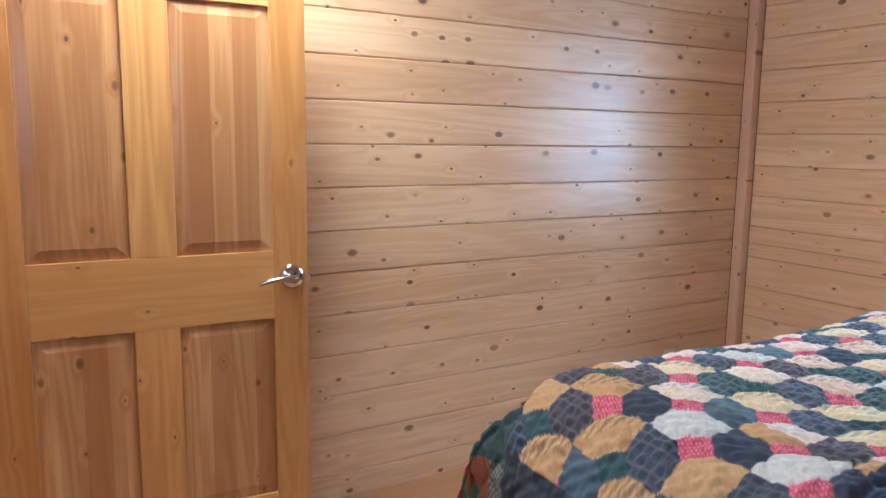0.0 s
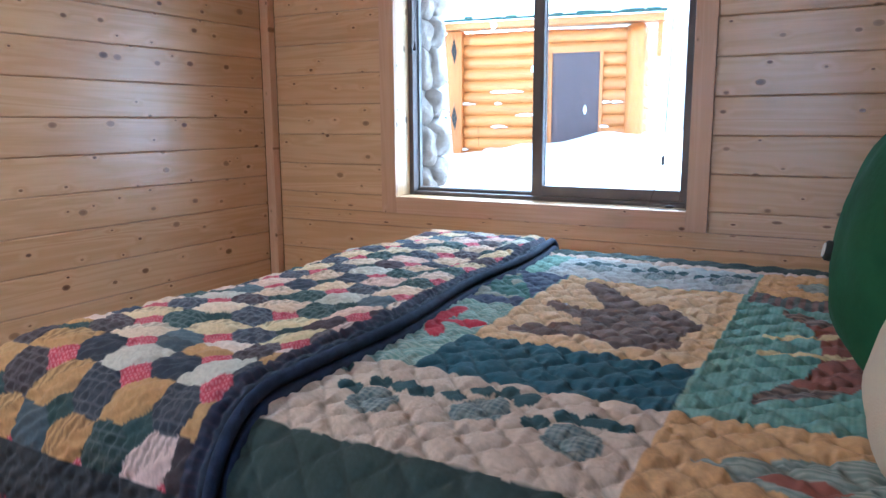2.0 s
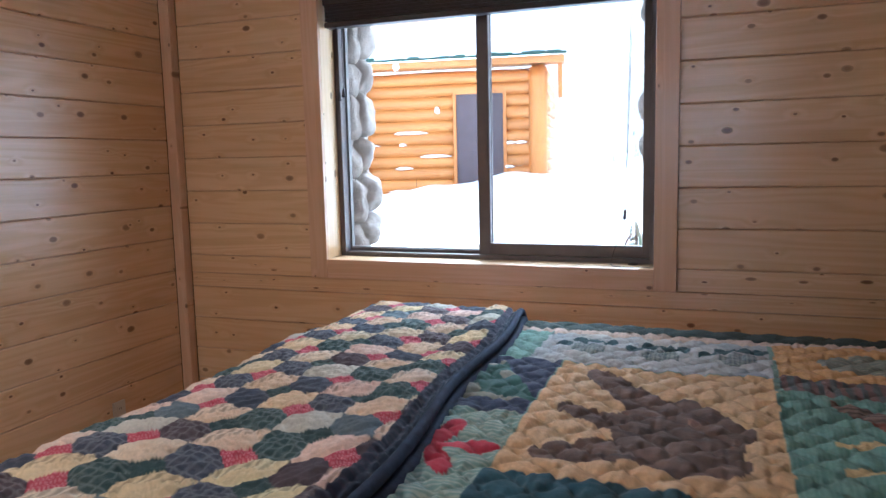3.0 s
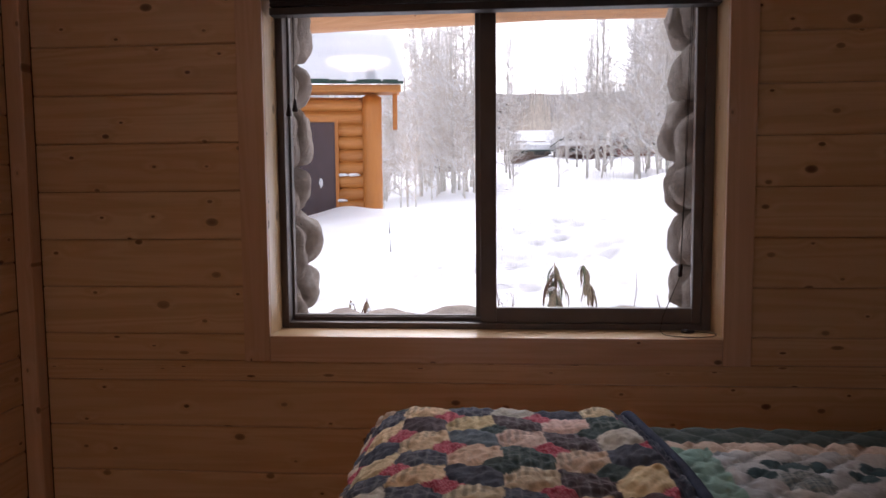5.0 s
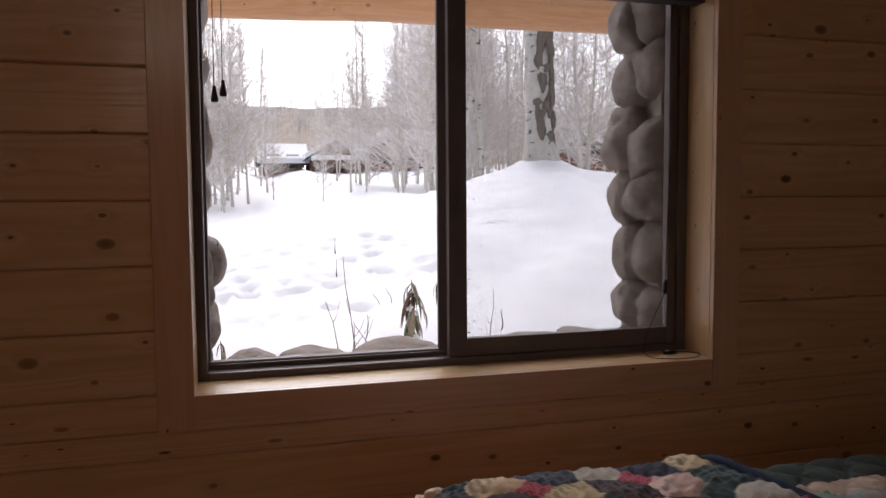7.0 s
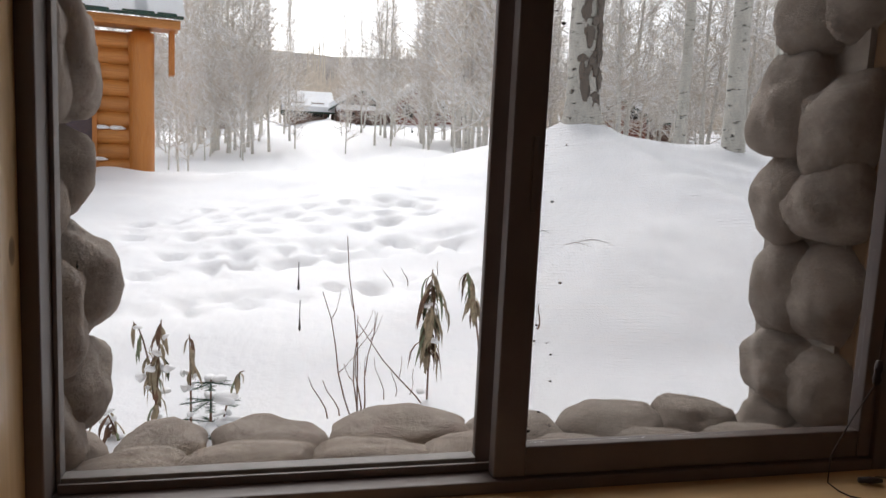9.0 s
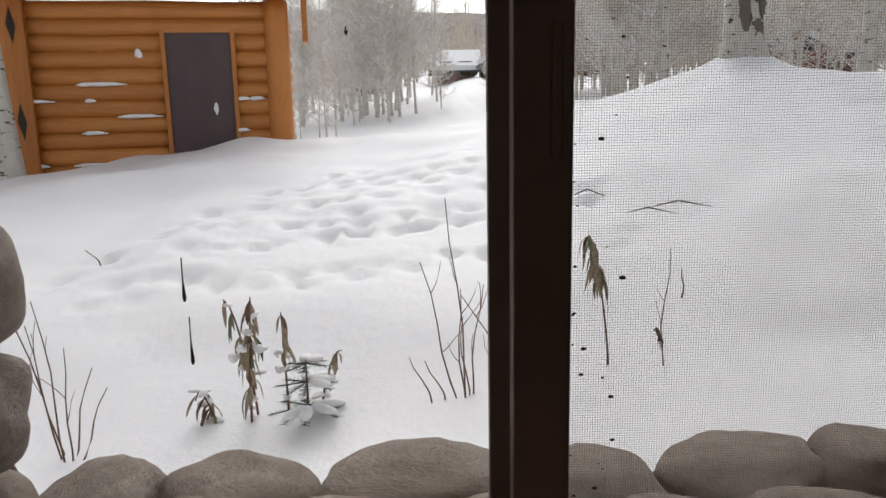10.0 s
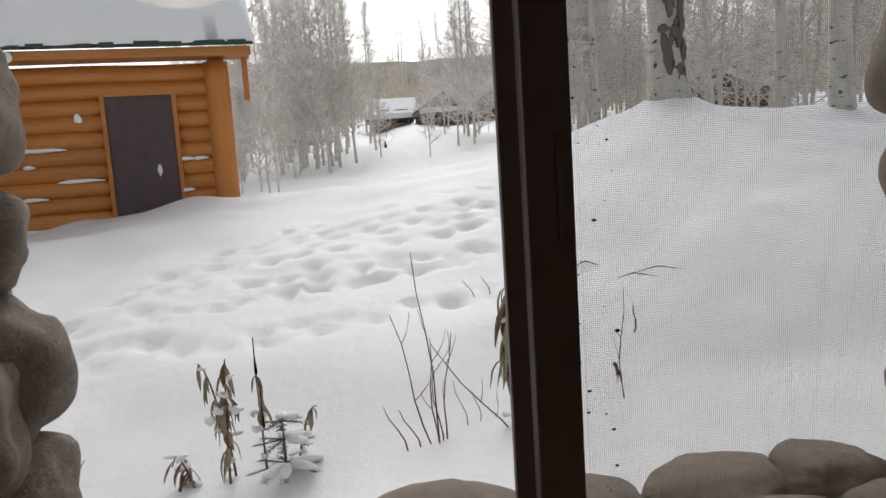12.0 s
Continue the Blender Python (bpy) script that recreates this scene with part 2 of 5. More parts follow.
def plain(name, color, rough=0.6, vary=0.25, scale=12.0, metal=0.0, bump=0.2, spec=0.4):
    m = Mat(name, color, rough, metal, spec)
    v = m.coords((1, 1, 1), 5.0)
    n = m.noise(v, scale, 5.0, 0.6)
    m.color(m.ramp(n, (0.3, tuple(c * (1 - vary) for c in color)), (0.7, tuple(min(1, c * (1 + vary)) for c in color))))
    m.rough(m.math("MULTIPLY_ADD", n, 0.2, rough - 0.1))
    return m.bump(m.noise(v, scale * 6, 3.0), bump, 0.003).m


QUILT = cloth("quilt_cotton", 0.5)
THROW = cloth("throw_cotton", 0.6)
STONE = stone_mat()
SNOW = snow_mat()
MORTAR = plain("mortar", (0.36, 0.32, 0.28), 0.9, 0.2, 25.0)
BRONZE = plain("dark_frame", (0.125, 0.098, 0.090), 0.42, 0.15, 8.0, bump=0.05)
BLIND = plain("blind_wood", (0.030, 0.018, 0.018), 0.45, 0.3, 20.0)
CORD = plain("cord", (0.05, 0.035, 0.03), 0.8)
CHROME = plain("satin_nickel", (0.55, 0.52, 0.48), 0.16, 0.05, 5.0, 1.0, 0.02)
BRASS = plain("latch_steel", (0.75, 0.74, 0.72), 0.3, 0.05, 5.0, 1.0, 0.02)
PLASTIC = plain("almond_plastic", (0.62, 0.56, 0.44), 0.4, 0.03, 5.0, bump=0.02)
DARK = plain("dark_slot", (0.03, 0.025, 0.02), 0.7)
GREEN_CLOTH = plain("green_cotton", (0.030, 0.085, 0.034), 0.92, 0.22, 9.0, bump=0.5, spec=0.15)
LOG = pine("stained_log", (0.62, 0.26, 0.06), (0.37, 0.132, 0.026), axis="y", knots=0.4, rough=0.5, coat=0.05, flat="x")
LOG_Z = pine("stained_log_upright", (0.60, 0.235, 0.045), (0.38, 0.125, 0.02), axis="z", knots=0.4, rough=0.5, coat=0.05, flat="x")
HEADER = pine("peeled_log", (0.60, 0.33, 0.16), (0.44, 0.20, 0.08), axis="y", knots=0.5, rough=0.55, coat=0.0, flat="x")
SHED_DOOR = plain("dark_door", (0.078, 0.055, 0.060), 0.6, 0.25, 6.0)
ROOF_GREEN = plain("green_roofing", (0.025, 0.06, 0.045), 0.6)
BARK = bark_mat("aspen_bark", (0.62, 0.60, 0.54), 1.0)
# bark of the distant trees, paled so that snow haze is in its colour
BARK_HAZED = bark_mat("hazed_bark", (0.76, 0.73, 0.67), 0.45)
BARK_OLD = bark_mat("old_bark", (0.20, 0.17, 0.145), 0.8)
TWIG = plain("twig_bark", (0.230, 0.175, 0.121), 0.9, 0.3, 30.0)
# distant twigs: same haze put in as a paler base than TWIG
TWIG_HAZED = plain("hazed_twigs", (0.62, 0.545, 0.455), 0.95, 0.2, 2.0)
STALK = plain("dry_stalk", (0.15, 0.085, 0.055), 0.85, 0.3, 30.0)
DRY_LEAF = plain("dry_leaf", (0.33, 0.27, 0.185), 0.85, 0.45, 25.0)
FIR_GREEN = plain("fir_needles", (0.035, 0.075, 0.05), 0.8, 0.4, 40.0)
CABIN = plain("cabin_wall", (0.19, 0.11, 0.085), 0.85, 0.25, 1.5)
CABIN_RED = plain("cabin_red_wall", (0.24, 0.075, 0.05), 0.85, 0.25, 1.5)
WOODS = plain("far_wooded_hill", (0.38, 0.35, 0.325), 1.0, 0.2, 0.05, bump=0.0, spec=0.0)


def glass_mat():
    m = Mat("window_glass", (1, 1, 1), 0.0)
    m.b.inputs["Transmission Weight"].default_value = 1.0
    m.b.inputs["IOR"].default_value = 1.0
    out = m.t.nodes["Material Output"]
    clear = m.node("ShaderNodeBsdfTransparent")
    gloss = m.node("ShaderNodeBsdfGlossy", Roughness=0.02)
    edge = m.node("ShaderNodeLayerWeight", Blend=0.5)
    fres = m.math("MULTIPLY_ADD", m.math("POWER", edge.outputs["Facing"], 5.0), 0.9, 0.025)
    mixer = m.node("ShaderNodeMixShader")
    m.link(fres, mixer.inputs[0])
    m.link(clear.outputs[0], mixer.inputs[1])
    m.link(gloss.outputs[0], mixer.inputs[2])
    m.link(mixer.outputs[0], out.inputs["Surface"])
    return m.m


GLASS = glass_mat()


def place(ob, m):
    ob.matrix_basis = m
    return ob


def child(name, me, parent, at=(0, 0, 0), turn=(0, 0, 0), scale=(1, 1, 1), label=""):
    """Another object on a mesh that is already built."""
    ob = new(name, me)
    ob.parent = parent
    ob.matrix_parent_inverse = parent.matrix_basis.inverted()
    ob.matrix_basis = Matrix.LocRotScale(at, Euler([radians(a) for a in turn]), scale)
    if label:
        ob["label"] = label
    return ob


def mesh_of(name, bm, material, smooth=False):
    me = bpy.data.meshes.new(name)
    finish(bm, smooth).to_mesh(me)
    bm.free()
    me.materials.append(material)
    return me


# ---- trim of the room ----
corner = tagged(part("trim_corner", solid((3.378, 3.14, FLOOR), (3.43, 3.20, CEIL), 0.006), PINE_TRIM), "square pine corner post between the board walls", "trim", kind="structure")
closet = tagged(part("wall_return", solid((XW, 2.86, FLOOR), (-0.045, YN + 0.02, CEIL)), PINE_WALL), "pine boxed corner that carries the door", "wall", kind="structure")

# ---- door, swung open against the north wall ----
def panel(bm, x0, x1, z0, z1, side):
    """A raised field with sloping edges, set in its groove."""
    y0, y1, s = side * 0.005, side * 0.014, 0.038
    a = [bm.verts.new(p) for p in ((x0, y0, z0), (x1, y0, z0), (x1, y0, z1), (x0, y0, z1))]
    b = [bm.verts.new(p) for p in ((x0 + s, y1, z0 + s), (x1 - s, y1, z0 + s), (x1 - s, y1, z1 - s), (x0 + s, y1, z1 - s))]
    for i in range(4):
        bm.faces.new((a[i], a[(i + 1) % 4], b[(i + 1) % 4], b[i]))
    bm.faces.new(b)
    return bm


def lever(side):
    bm = bmesh.new()
    y = lambda d: side * (0.0175 + d)
    tube(bm, [(0, y(0), 0), (0, y(0.008), 0), (0, y(0.014), 0), (0, y(0.020), 0)], [0.040, 0.040, 0.035, 0.018], 28)
    tube(bm, [(0, y(0.018), 0), (0, y(0.050), 0), (-0.012, y(0.056), 0.001), (-0.045, y(0.055), 0.003), (-0.090, y(0.052), -0.004), (-0.116, y(0.047), -0.013)], [0.011, 0.011, 0.011, 0.008, 0.0065, 0.0055], 14)
    return bm


def make_door():
    d = thing("door_1", (0, 0, 0), "four-panel knotty pine door standing open against the board wall", "door", kind="structure")
    W, B, T = 0.92, FLOOR + 0.012, 1.985
    st = 0.113
    for x in (0.0, W - st):
        part("stile", solid((x, -0.0175, B), (x + st, 0.0175, T), 0.0025), PINE_DOOR, d)
    mid0, mid1 = 0.385, 0.515
    rails = ((B, 0.19), (0.79, 1.01), (1.765, T))
    for z0, z1 in rails:
        part("rail", solid((st, -0.0172, z0), (W - st, 0.0172, z1), 0.002), PINE_DOOR_X, d)
    for z0, z1 in ((0.19, 0.79), (1.01, 1.765)):
        part("mullion", solid((mid0, -0.0172, z0), (mid1, 0.0172, z1), 0.002), PINE_DOOR, d, "darker centre board")
        for x0, x1 in ((st, mid0), (mid1, W - st)):
            bm = bmesh.new()
            panel(bm, x0, x1, z0, z1, -1)
            panel(bm, x0, x1, z0, z1, 1)
            part("panel", bm, PINE_DOOR_PANEL, d)
    h = part("handle", lever(-1), CHROME, d, "polished nickel lever handle", smooth=True)
    h.matrix_basis = Matrix.Translation((0.866, 0, 0.925))
    h2 = part("handle", lever(1), CHROME, d, "polished nickel lever handle", smooth=True)
    h2.matrix_basis = Matrix.Translation((0.866, 0, 0.925)) @ Matrix.Diagonal((1, 0.6, 1, 1))
    part("latch", solid((W, -0.008, 0.895), (W + 0.004, 0.008, 0.93), 0.001), BRASS, d, "bright steel latch")
    part("latch_bolt", solid((W + 0.004, -0.005, 0.905), (W + 0.012, 0.005, 0.922), 0.001), BRASS, d)
    return place(d, pose(-0.02, 2.958, 0, 0, 0, -2.7))


PINE_DOOR_PANEL = pine("pine_door_panel", (0.70, 0.43, 0.17), (0.36, 0.145, 0.04), axis="z", knots=0.45, staves=0.07)
make_door()

# ---- window ----
def make_window():
    w = thing("window_1", (0, 0, 0), "horizontal sliding window in a dark frame with pine casing", "window", kind="structure")
    y0, y1, z0, z1 = WIN_Y0, WIN_Y1, WIN_Z0, WIN_Z1
    c = 0.088
    x0, x1 = 3.412, 3.4305
    part("casing", solid((x0, y0 - c, z0 - c), (x1, y0, z1 + c), 0.003), PINE_TRIM, w)
    part("casing", solid((x0, y1, z0 - c), (x1, y1 + c, z1 + c), 0.003), PINE_TRIM, w)
    part("casing", solid((x0 + 0.001, y0, z0 - c), (x1, y1, z0), 0.003), PINE_TRIM_Y, w)
    part("casing", solid((x0 + 0.001, y0, z1), (x1, y1, z1 + c), 0.003), PINE_TRIM_Y, w)
    lx = 3.556
    part("jamb", solid((x1 + 0.001, y0 - 0.019, z0), (lx, y0, z1), 0.001), PINE_LINING, w, "pale pine jamb lining")
    part("jamb", solid((x1 + 0.001, y1, z0), (lx, y1 + 0.019, z1), 0.001), PINE_LINING, w, "pale pine jamb lining")
    part("sill", solid((x1 + 0.001, y0 - 0.019, z0 - 0.019), (lx, y1 + 0.019, z0), 0.001), PINE_LINING_Y, w, "pale pine window sill board")
    part("head", solid((x1 + 0.001, y0 - 0.019, z1), (lx, y1 + 0.019, z1 + 0.019), 0.001), PINE_LINING_Y, w)
    # the outer frame
    f0, f1 = 3.557, 3.640
    fr = 0.030
    part("frame", solid((f0, y0 - 0.015, z0 - 0.015), (3.612, y0 + fr, z1 + 0.015), 0.003), BRONZE, w)
    part("frame", solid((f0, y1 - fr + 0.006, z0 - 0.015), (f1, y1 + 0.015, z1 + 0.015), 0.003), BRONZE, w)
    part("frame", solid((f0 + 0.001, y0 + fr, z0 - 0.015), (f1, y1 - fr + 0.006, z0 + 0.020), 0.003), BRONZE, w)
    part("frame", solid((f0 + 0.001, y0 + fr, z1 - 0.030), (f1, y1 - fr + 0.006, z1 + 0.015), 0.003), BRONZE, w)
    part("track", solid((3.600, y0 + fr, z0 + 0.020), (3.606, y1 - fr, z0 + 0.034), 0.001), BRONZE, w)
    # sliding sash, with the screen behind it
    s = part("sash", solid((3.567, 0.907, z0 + 0.021), (3.597, 0.936, z1 - 0.031), 0.003), BRONZE, w)
    part("sash_rail", solid((3.568, 0.936, z0 + 0.021), (3.596, 1.595, 1.009), 0.003), BRONZE, s)
    part("sash_rail", solid((3.568, 0.936, z1 - 0.075), (3.596, 1.595, z1 - 0.031), 0.003), BRONZE, s)
    part("meeting_stile", solid((3.567, 1.595, z0 + 0.021), (3.597, 1.650, z1 - 0.031), 0.003), BRONZE, s)
    part("pull", solid((3.561, 1.606, 1.40), (3.567, 1.616, 1.52), 0.002), BRONZE, s)
    g = part("pane", solid((3.580, 0.938, 1.010), (3.584, 1.586, z1 - 0.076)), GLASS, s)
    g.visible_shadow = False
    # fixed pane
    q = part("glazing_bead", solid((3.6215, 1.640, z0 + 0.021), (3.638, 1.668, z1 - 0.031), 0.003), BRONZE, w)
    part("glazing_bead", solid((3.612, 2.316, z0 + 0.021), (3.640, 2.322, z1 - 0.031), 0.001), BEAD, w, "grey glazing gasket")
    part("glazing_bead", solid((3.612, 1.668, z0 + 0.021), (3.640, 2.316, 0.975), 0.002), BEAD, w, "grey glazing gasket")
    g = part("pane", solid((3.622, 1.666, 0.974), (3.626, 2.318, z1 - 0.031)), GLASS, w)
    g.visible_shadow = False
    # insect screen over the sliding side
    bm = bmesh.new()
    pitch, r = 0.0026, 0.00015
    for i in range(int((1.595 - 0.925) / pitch)):
        y = 0.925 + i * pitch
        bm.faces.new([bm.verts.new(p) for p in ((3.614, y - r, z0 + 0.02), (3.614, y + r, z0 + 0.02), (3.614, y + r, z1 - 0.03), (3.614, y - r, z1 - 0.03))])
    for i in range(int((z1 - z0 - 0.05) / pitch)):
        z = z0 + 0.02 + i * pitch
        bm.faces.new([bm.verts.new(p) for p in ((3.6145, 0.925, z - r), (3.6145, 1.595, z - r), (3.6145, 1.595, z + r), (3.6145, 0.925, z + r))])
    tagged(part("insect_screen", bm, SCREEN, w, "fine dark insect screen"), kind="stuff")
    part("screen_frame", solid((3.608, 1.595, z0 + 0.02), (3.621, 1.612, z1 - 0.03), 0.002), BRONZE, w)
    # dried drips and dirt on the panes
    rnd = random.Random(5)
    for y, z, n in ((1.971, 1.285, 0.045), (1.968, 1.222, 0.05), (2.29, 1.30, 0.012), (1.80, 1.52, 0.008)):
        bm = bmesh.new()
        tube(bm, [(3.6205, y, z + n / 2), (3.6205, y + 0.0004, z), (3.6203, y, z - n / 2 + 0.004), (3.6205, y, z - n / 2)], [0.0006, 0.0007, 0.0020, 0.0010], 6)
        part("dried_drip", bm, DARK, w)
    for i in range(46):
        z = 1.01 + 0.75 * rnd.random() ** 1.3
        y = 1.585 - 0.05 * rnd.random() ** 2.2
        s_ = 0.0012 + 0.003 * rnd.random() ** 3
        bm = bmesh.new()
        bmesh.ops.create_icosphere(bm, subdivisions=1, radius=s_, matrix=Matrix.LocRotScale((3.6135, y, z), None, (0.3, 1.3, 0.8)))
        part("dirt_speck", bm, DARK, w, smooth=True)
    for y, z, n in ((1.512, 1.346, 0.03), (1.482, 1.352, 0.035), (1.572, 1.365, 0.018)):
        bm = bmesh.new()
        tube(bm, [(3.6135, y - n, z - 0.005), (3.6135, y, z + 0.002), (3.6135, y + n * 0.7, z - 0.003)], [0.0003, 0.0009, 0.0004], 6)
        part("dirt_streak", bm, BEAD, w)
    return w


PINE_LINING = pine("pale_pine", (0.76, 0.55, 0.31), (0.62, 0.40, 0.19), axis="z", knots=0.7, flat="y")
PINE_LINING_Y = pine("pale_pine_level", (0.76, 0.55, 0.31), (0.62, 0.40, 0.19), axis="y", knots=0.7)
BEAD = plain("grey_gasket", (0.22, 0.20, 0.19), 0.6)
SCREEN = plain("screen_wire", (0.15, 0.145, 0.145), 0.6)
make_window()


# frame and panes of the added window, out of view, which brightens the room
def make_fill_window():
    w = thing("window_2", (0, 0, 0), "unseen dark-framed window added in the opposite wall for fill light", "window", kind="structure")
    y0, y1, z0, z1 = WW
    for a_, b_ in (((y0, z0), (y0 + 0.04, z1)), ((y1 - 0.04, z0), (y1, z1)), ((y0 + 0.04, z0), (y1 - 0.04, z0 + 0.04)), ((y0 + 0.04, z1 - 0.04), (y1 - 0.04, z1)), (((y0 + y1) / 2 - 0.02, z0 + 0.04), ((y0 + y1) / 2 + 0.02, z1 - 0.04))):
        part("frame", solid((XW - 0.14, a_[0], a_[1]), (XW - 0.08, b_[0], b_[1]), 0.002), BRONZE, w)
    for a_, b_ in ((y0 + 0.04, (y0 + y1) / 2 - 0.02), ((y0 + y1) / 2 + 0.02, y1 - 0.04)):
        g = part("pane", solid((XW - 0.112, a_, z0 + 0.04), (XW - 0.108, b_, z1 - 0.04)), GLASS, w)
        g.visible_shadow = False


make_fill_window()


def make_blind():
    b = thing("window_blind", (3.49, 1.61, 2.14), "dark wooden slatted blind pulled up under the window head", "blind")
    part("head_rail", solid((3.452, 0.885, 2.088), (3.512, 2.339, 2.139), 0.003), BLIND, b)
    for i in range(14):
        z = 2.018 + i * 0.005
        part("slat", solid((3.456 + 0.002 * (i % 3), 0.892, z), (3.508 - 0.002 * (i % 2), 2.333, z + 0.0036), 0.0008), BLIND, b)
    part("bottom_rail", solid((3.455, 0.890, 1.990), (3.509, 2.335, 2.014), 0.004), BLIND, b)
    for y, z in ((2.283, 1.70), (2.262, 1.715)):
        bm = bmesh.new()
        tube(bm, [(3.48, y, 2.0), (3.48, y + 0.001, z)], 0.0011, 6)
        c = part("lift_cord", bm, CORD, b)
        bm = bmesh.new()
        tube(bm, [(3.48, y, z + 0.004), (3.48, y, z - 0.012), (3.48, y, z - 0.030), (3.48, y, z - 0.036)], [0.004, 0.006, 0.0095, 0.008], 12)
        part("tassel", bm, BLIND, c, "dark wooden tassel", smooth=True)
    for dy in (0.0, 0.006):
        bm = bmesh.new()
        tube(bm, [(3.48, 0.972 + dy, 2.0), (3.48, 0.985 + dy * 0.6, 1.5), (3.48, 0.997, 1.165)], 0.0010, 6)
        part("tilt_cord", bm, CORD, b)
    bm = bmesh.new()
    tube(bm, [(3.48, 0.997, 1.17), (3.48, 0.997, 1.155), (3.48, 0.998, 1.148), (3.48, 0.998, 1.137), (3.48, 0.998, 1.128)], [0.005, 0.0078, 0.0055, 0.008, 0.006], 12)
    part("tassel", bm, BLIND, b, "dark wooden tassel", smooth=True)
    bm = bmesh.new()
    loop = [(3.48, 0.998, 1.13), (3.50, 1.02, 1.06), (3.51, 1.045, 0.99), (3.50, 1.055, 0.945)]
    loop += [(3.475 + 0.05 * math.cos(a), 0.965 + 0.085 * math.sin(a), 0.939) for a in (1.5, 1.9, 2.4, 2.9, 3.4, 3.9, 4.4, 4.9, 5.4, 5.9)] + [(3.50, 0.955, 0.943)]
    tube(bm, loop, 0.0014, 6)
    part("loose_cord", bm, CORD, b, smooth=True)
    bm = bmesh.new()
    tube(bm, [(3.495, 0.945, 0.944), (3.50, 0.965, 0.944), (3.505, 0.985, 0.943)], [0.004, 0.007, 0.005], 8)
    part("tassel", bm, BLIND, b, smooth=True)
    return b


make_blind()


def make_outlet():
    o = thing("wall_outlet", (2.94, 3.196, 0.264), "almond plastic wall outlet on the pine boards", "outlet")
    part("cover_plate", solid((2.905, 3.188, 0.207), (2.975, 3.1965, 0.321), 0.003), PLASTIC, o)
    for z in (0.241, 0.287):
        s = part("socket", solid((2.925, 3.186, z - 0.014), (2.955, 3.190, z + 0.014), 0.002), PLASTIC, o)
        for x in (2.934, 2.946):
            part("slot", solid((x - 0.0012, 3.1852, z - 0.004), (x + 0.0012, 3.1862, z + 0.005)), DARK, s)
    return o


make_outlet()


def make_ceiling_light():
    c = thing("ceiling_light", (0.6, 2.66, CEIL), "frosted dome ceiling light, lit", "lamp")
    bm = bmesh.new()
    tube(bm, [(0.6, 2.66, CEIL), (0.6, 2.66, CEIL - 0.03)], 0.25, 32)
    part("base", bm, CHROME, c, smooth=False)
    bm = bmesh.new()
    tube(bm, [(0.6, 2.66, CEIL - 0.031), (0.6, 2.66, CEIL - 0.06), (0.6, 2.66, CEIL - 0.09), (0.6, 2.66, CEIL - 0.105)], [0.24, 0.22, 0.14, 0.03], 32)
    m = Mat("lit_dome", (0.9, 0.85, 0.75), 0.5)
    m.b.inputs["Emission Color"].default_value = (1.0, 0.78, 0.60, 1)
    m.b.inputs["Emission Strength"].default_value = LAMP
    part("shade", bm, m.m, c, "frosted glass dome", smooth=True)


LAMP = 7.0
make_ceiling_light()


# ---- bed ----
def lattice_noise(x, y, seed):
    """Smooth value noise on unit cells, for arrays."""
    xi, yi = np.floor(x).astype(int), np.floor(y).astype(int)
    fx, fy = x - xi, y - yi
    fx, fy = fx * fx * (3 - 2 * fx), fy * fy * (3 - 2 * fy)

    def h(i, j):
        s = np.sin(i * 127.1 + j * 311.7 + seed * 74.7) * 43758.5453
        return s - np.floor(s)
    return (h(xi, yi) * (1 - fx) + h(xi + 1, yi) * fx) * (1 - fy) + (h(xi, yi + 1) * (1 - fx) + h(xi + 1, yi + 1) * fx) * fy


def cell_random(i, j, seed):
    s = np.sin(i * 91.3 + j * 257.9 + seed * 13.7) * 24634.6345
    return s - np.floor(s)


BED_W, BED_E, BED_N, BED_TOP = 0.94, 2.91, 1.90, 0.832
ROUND_W, ROUND_E, ROUND_N = 0.20, 0.09, 0.15


def drape(a, b, lift):
    """Lays cloth coordinates (x and y on the bed, running on past its edges as they hang) over the mattress."""
    def over(d, R):
        arc = R * math.pi / 2
        t = np.clip(d / arc, 0, 1) * math.pi / 2
        out = np.where(d > 0, R * np.sin(t), d)
        down = np.where(d > 0, R * (1 - np.cos(t)), 0) + np.maximum(d - arc, 0)
        return out, down
    dw, de, dn = (BED_W + ROUND_W) - a, a - (BED_E - ROUND_E), b - (BED_N - ROUND_N)
    ow, zw = over(dw, ROUND_W + lift)
    oe, ze = over(de, ROUND_E + lift)
    on, zn = over(dn, ROUND_N + lift)
    x = np.where(dw > 0, BED_W + ROUND_W - ow, np.where(de > 0, BED_E - ROUND_E + oe, a))
    y = np.where(dn > 0, BED_N - ROUND_N + on, b)
    side = np.maximum(zw, ze)
    flare = np.minimum(side, zn) * 0.15
    x = x + np.where(dw > 0, -1, 1) * flare * (side > 0)
    y = y + flare * (zn > 0)
    wave = 0.018 * np.sin(b * 9.0 + 0.6) * np.clip(side / 0.35, 0, 1)
    x = x + np.where(dw > 0, -1, 1) * wave
    y = y + 0.018 * np.sin(a * 8.0) * np.clip(zn / 0.35, 0, 1)
    return x, y, BED_TOP + lift - np.maximum(side, zn), np.maximum(side, zn)


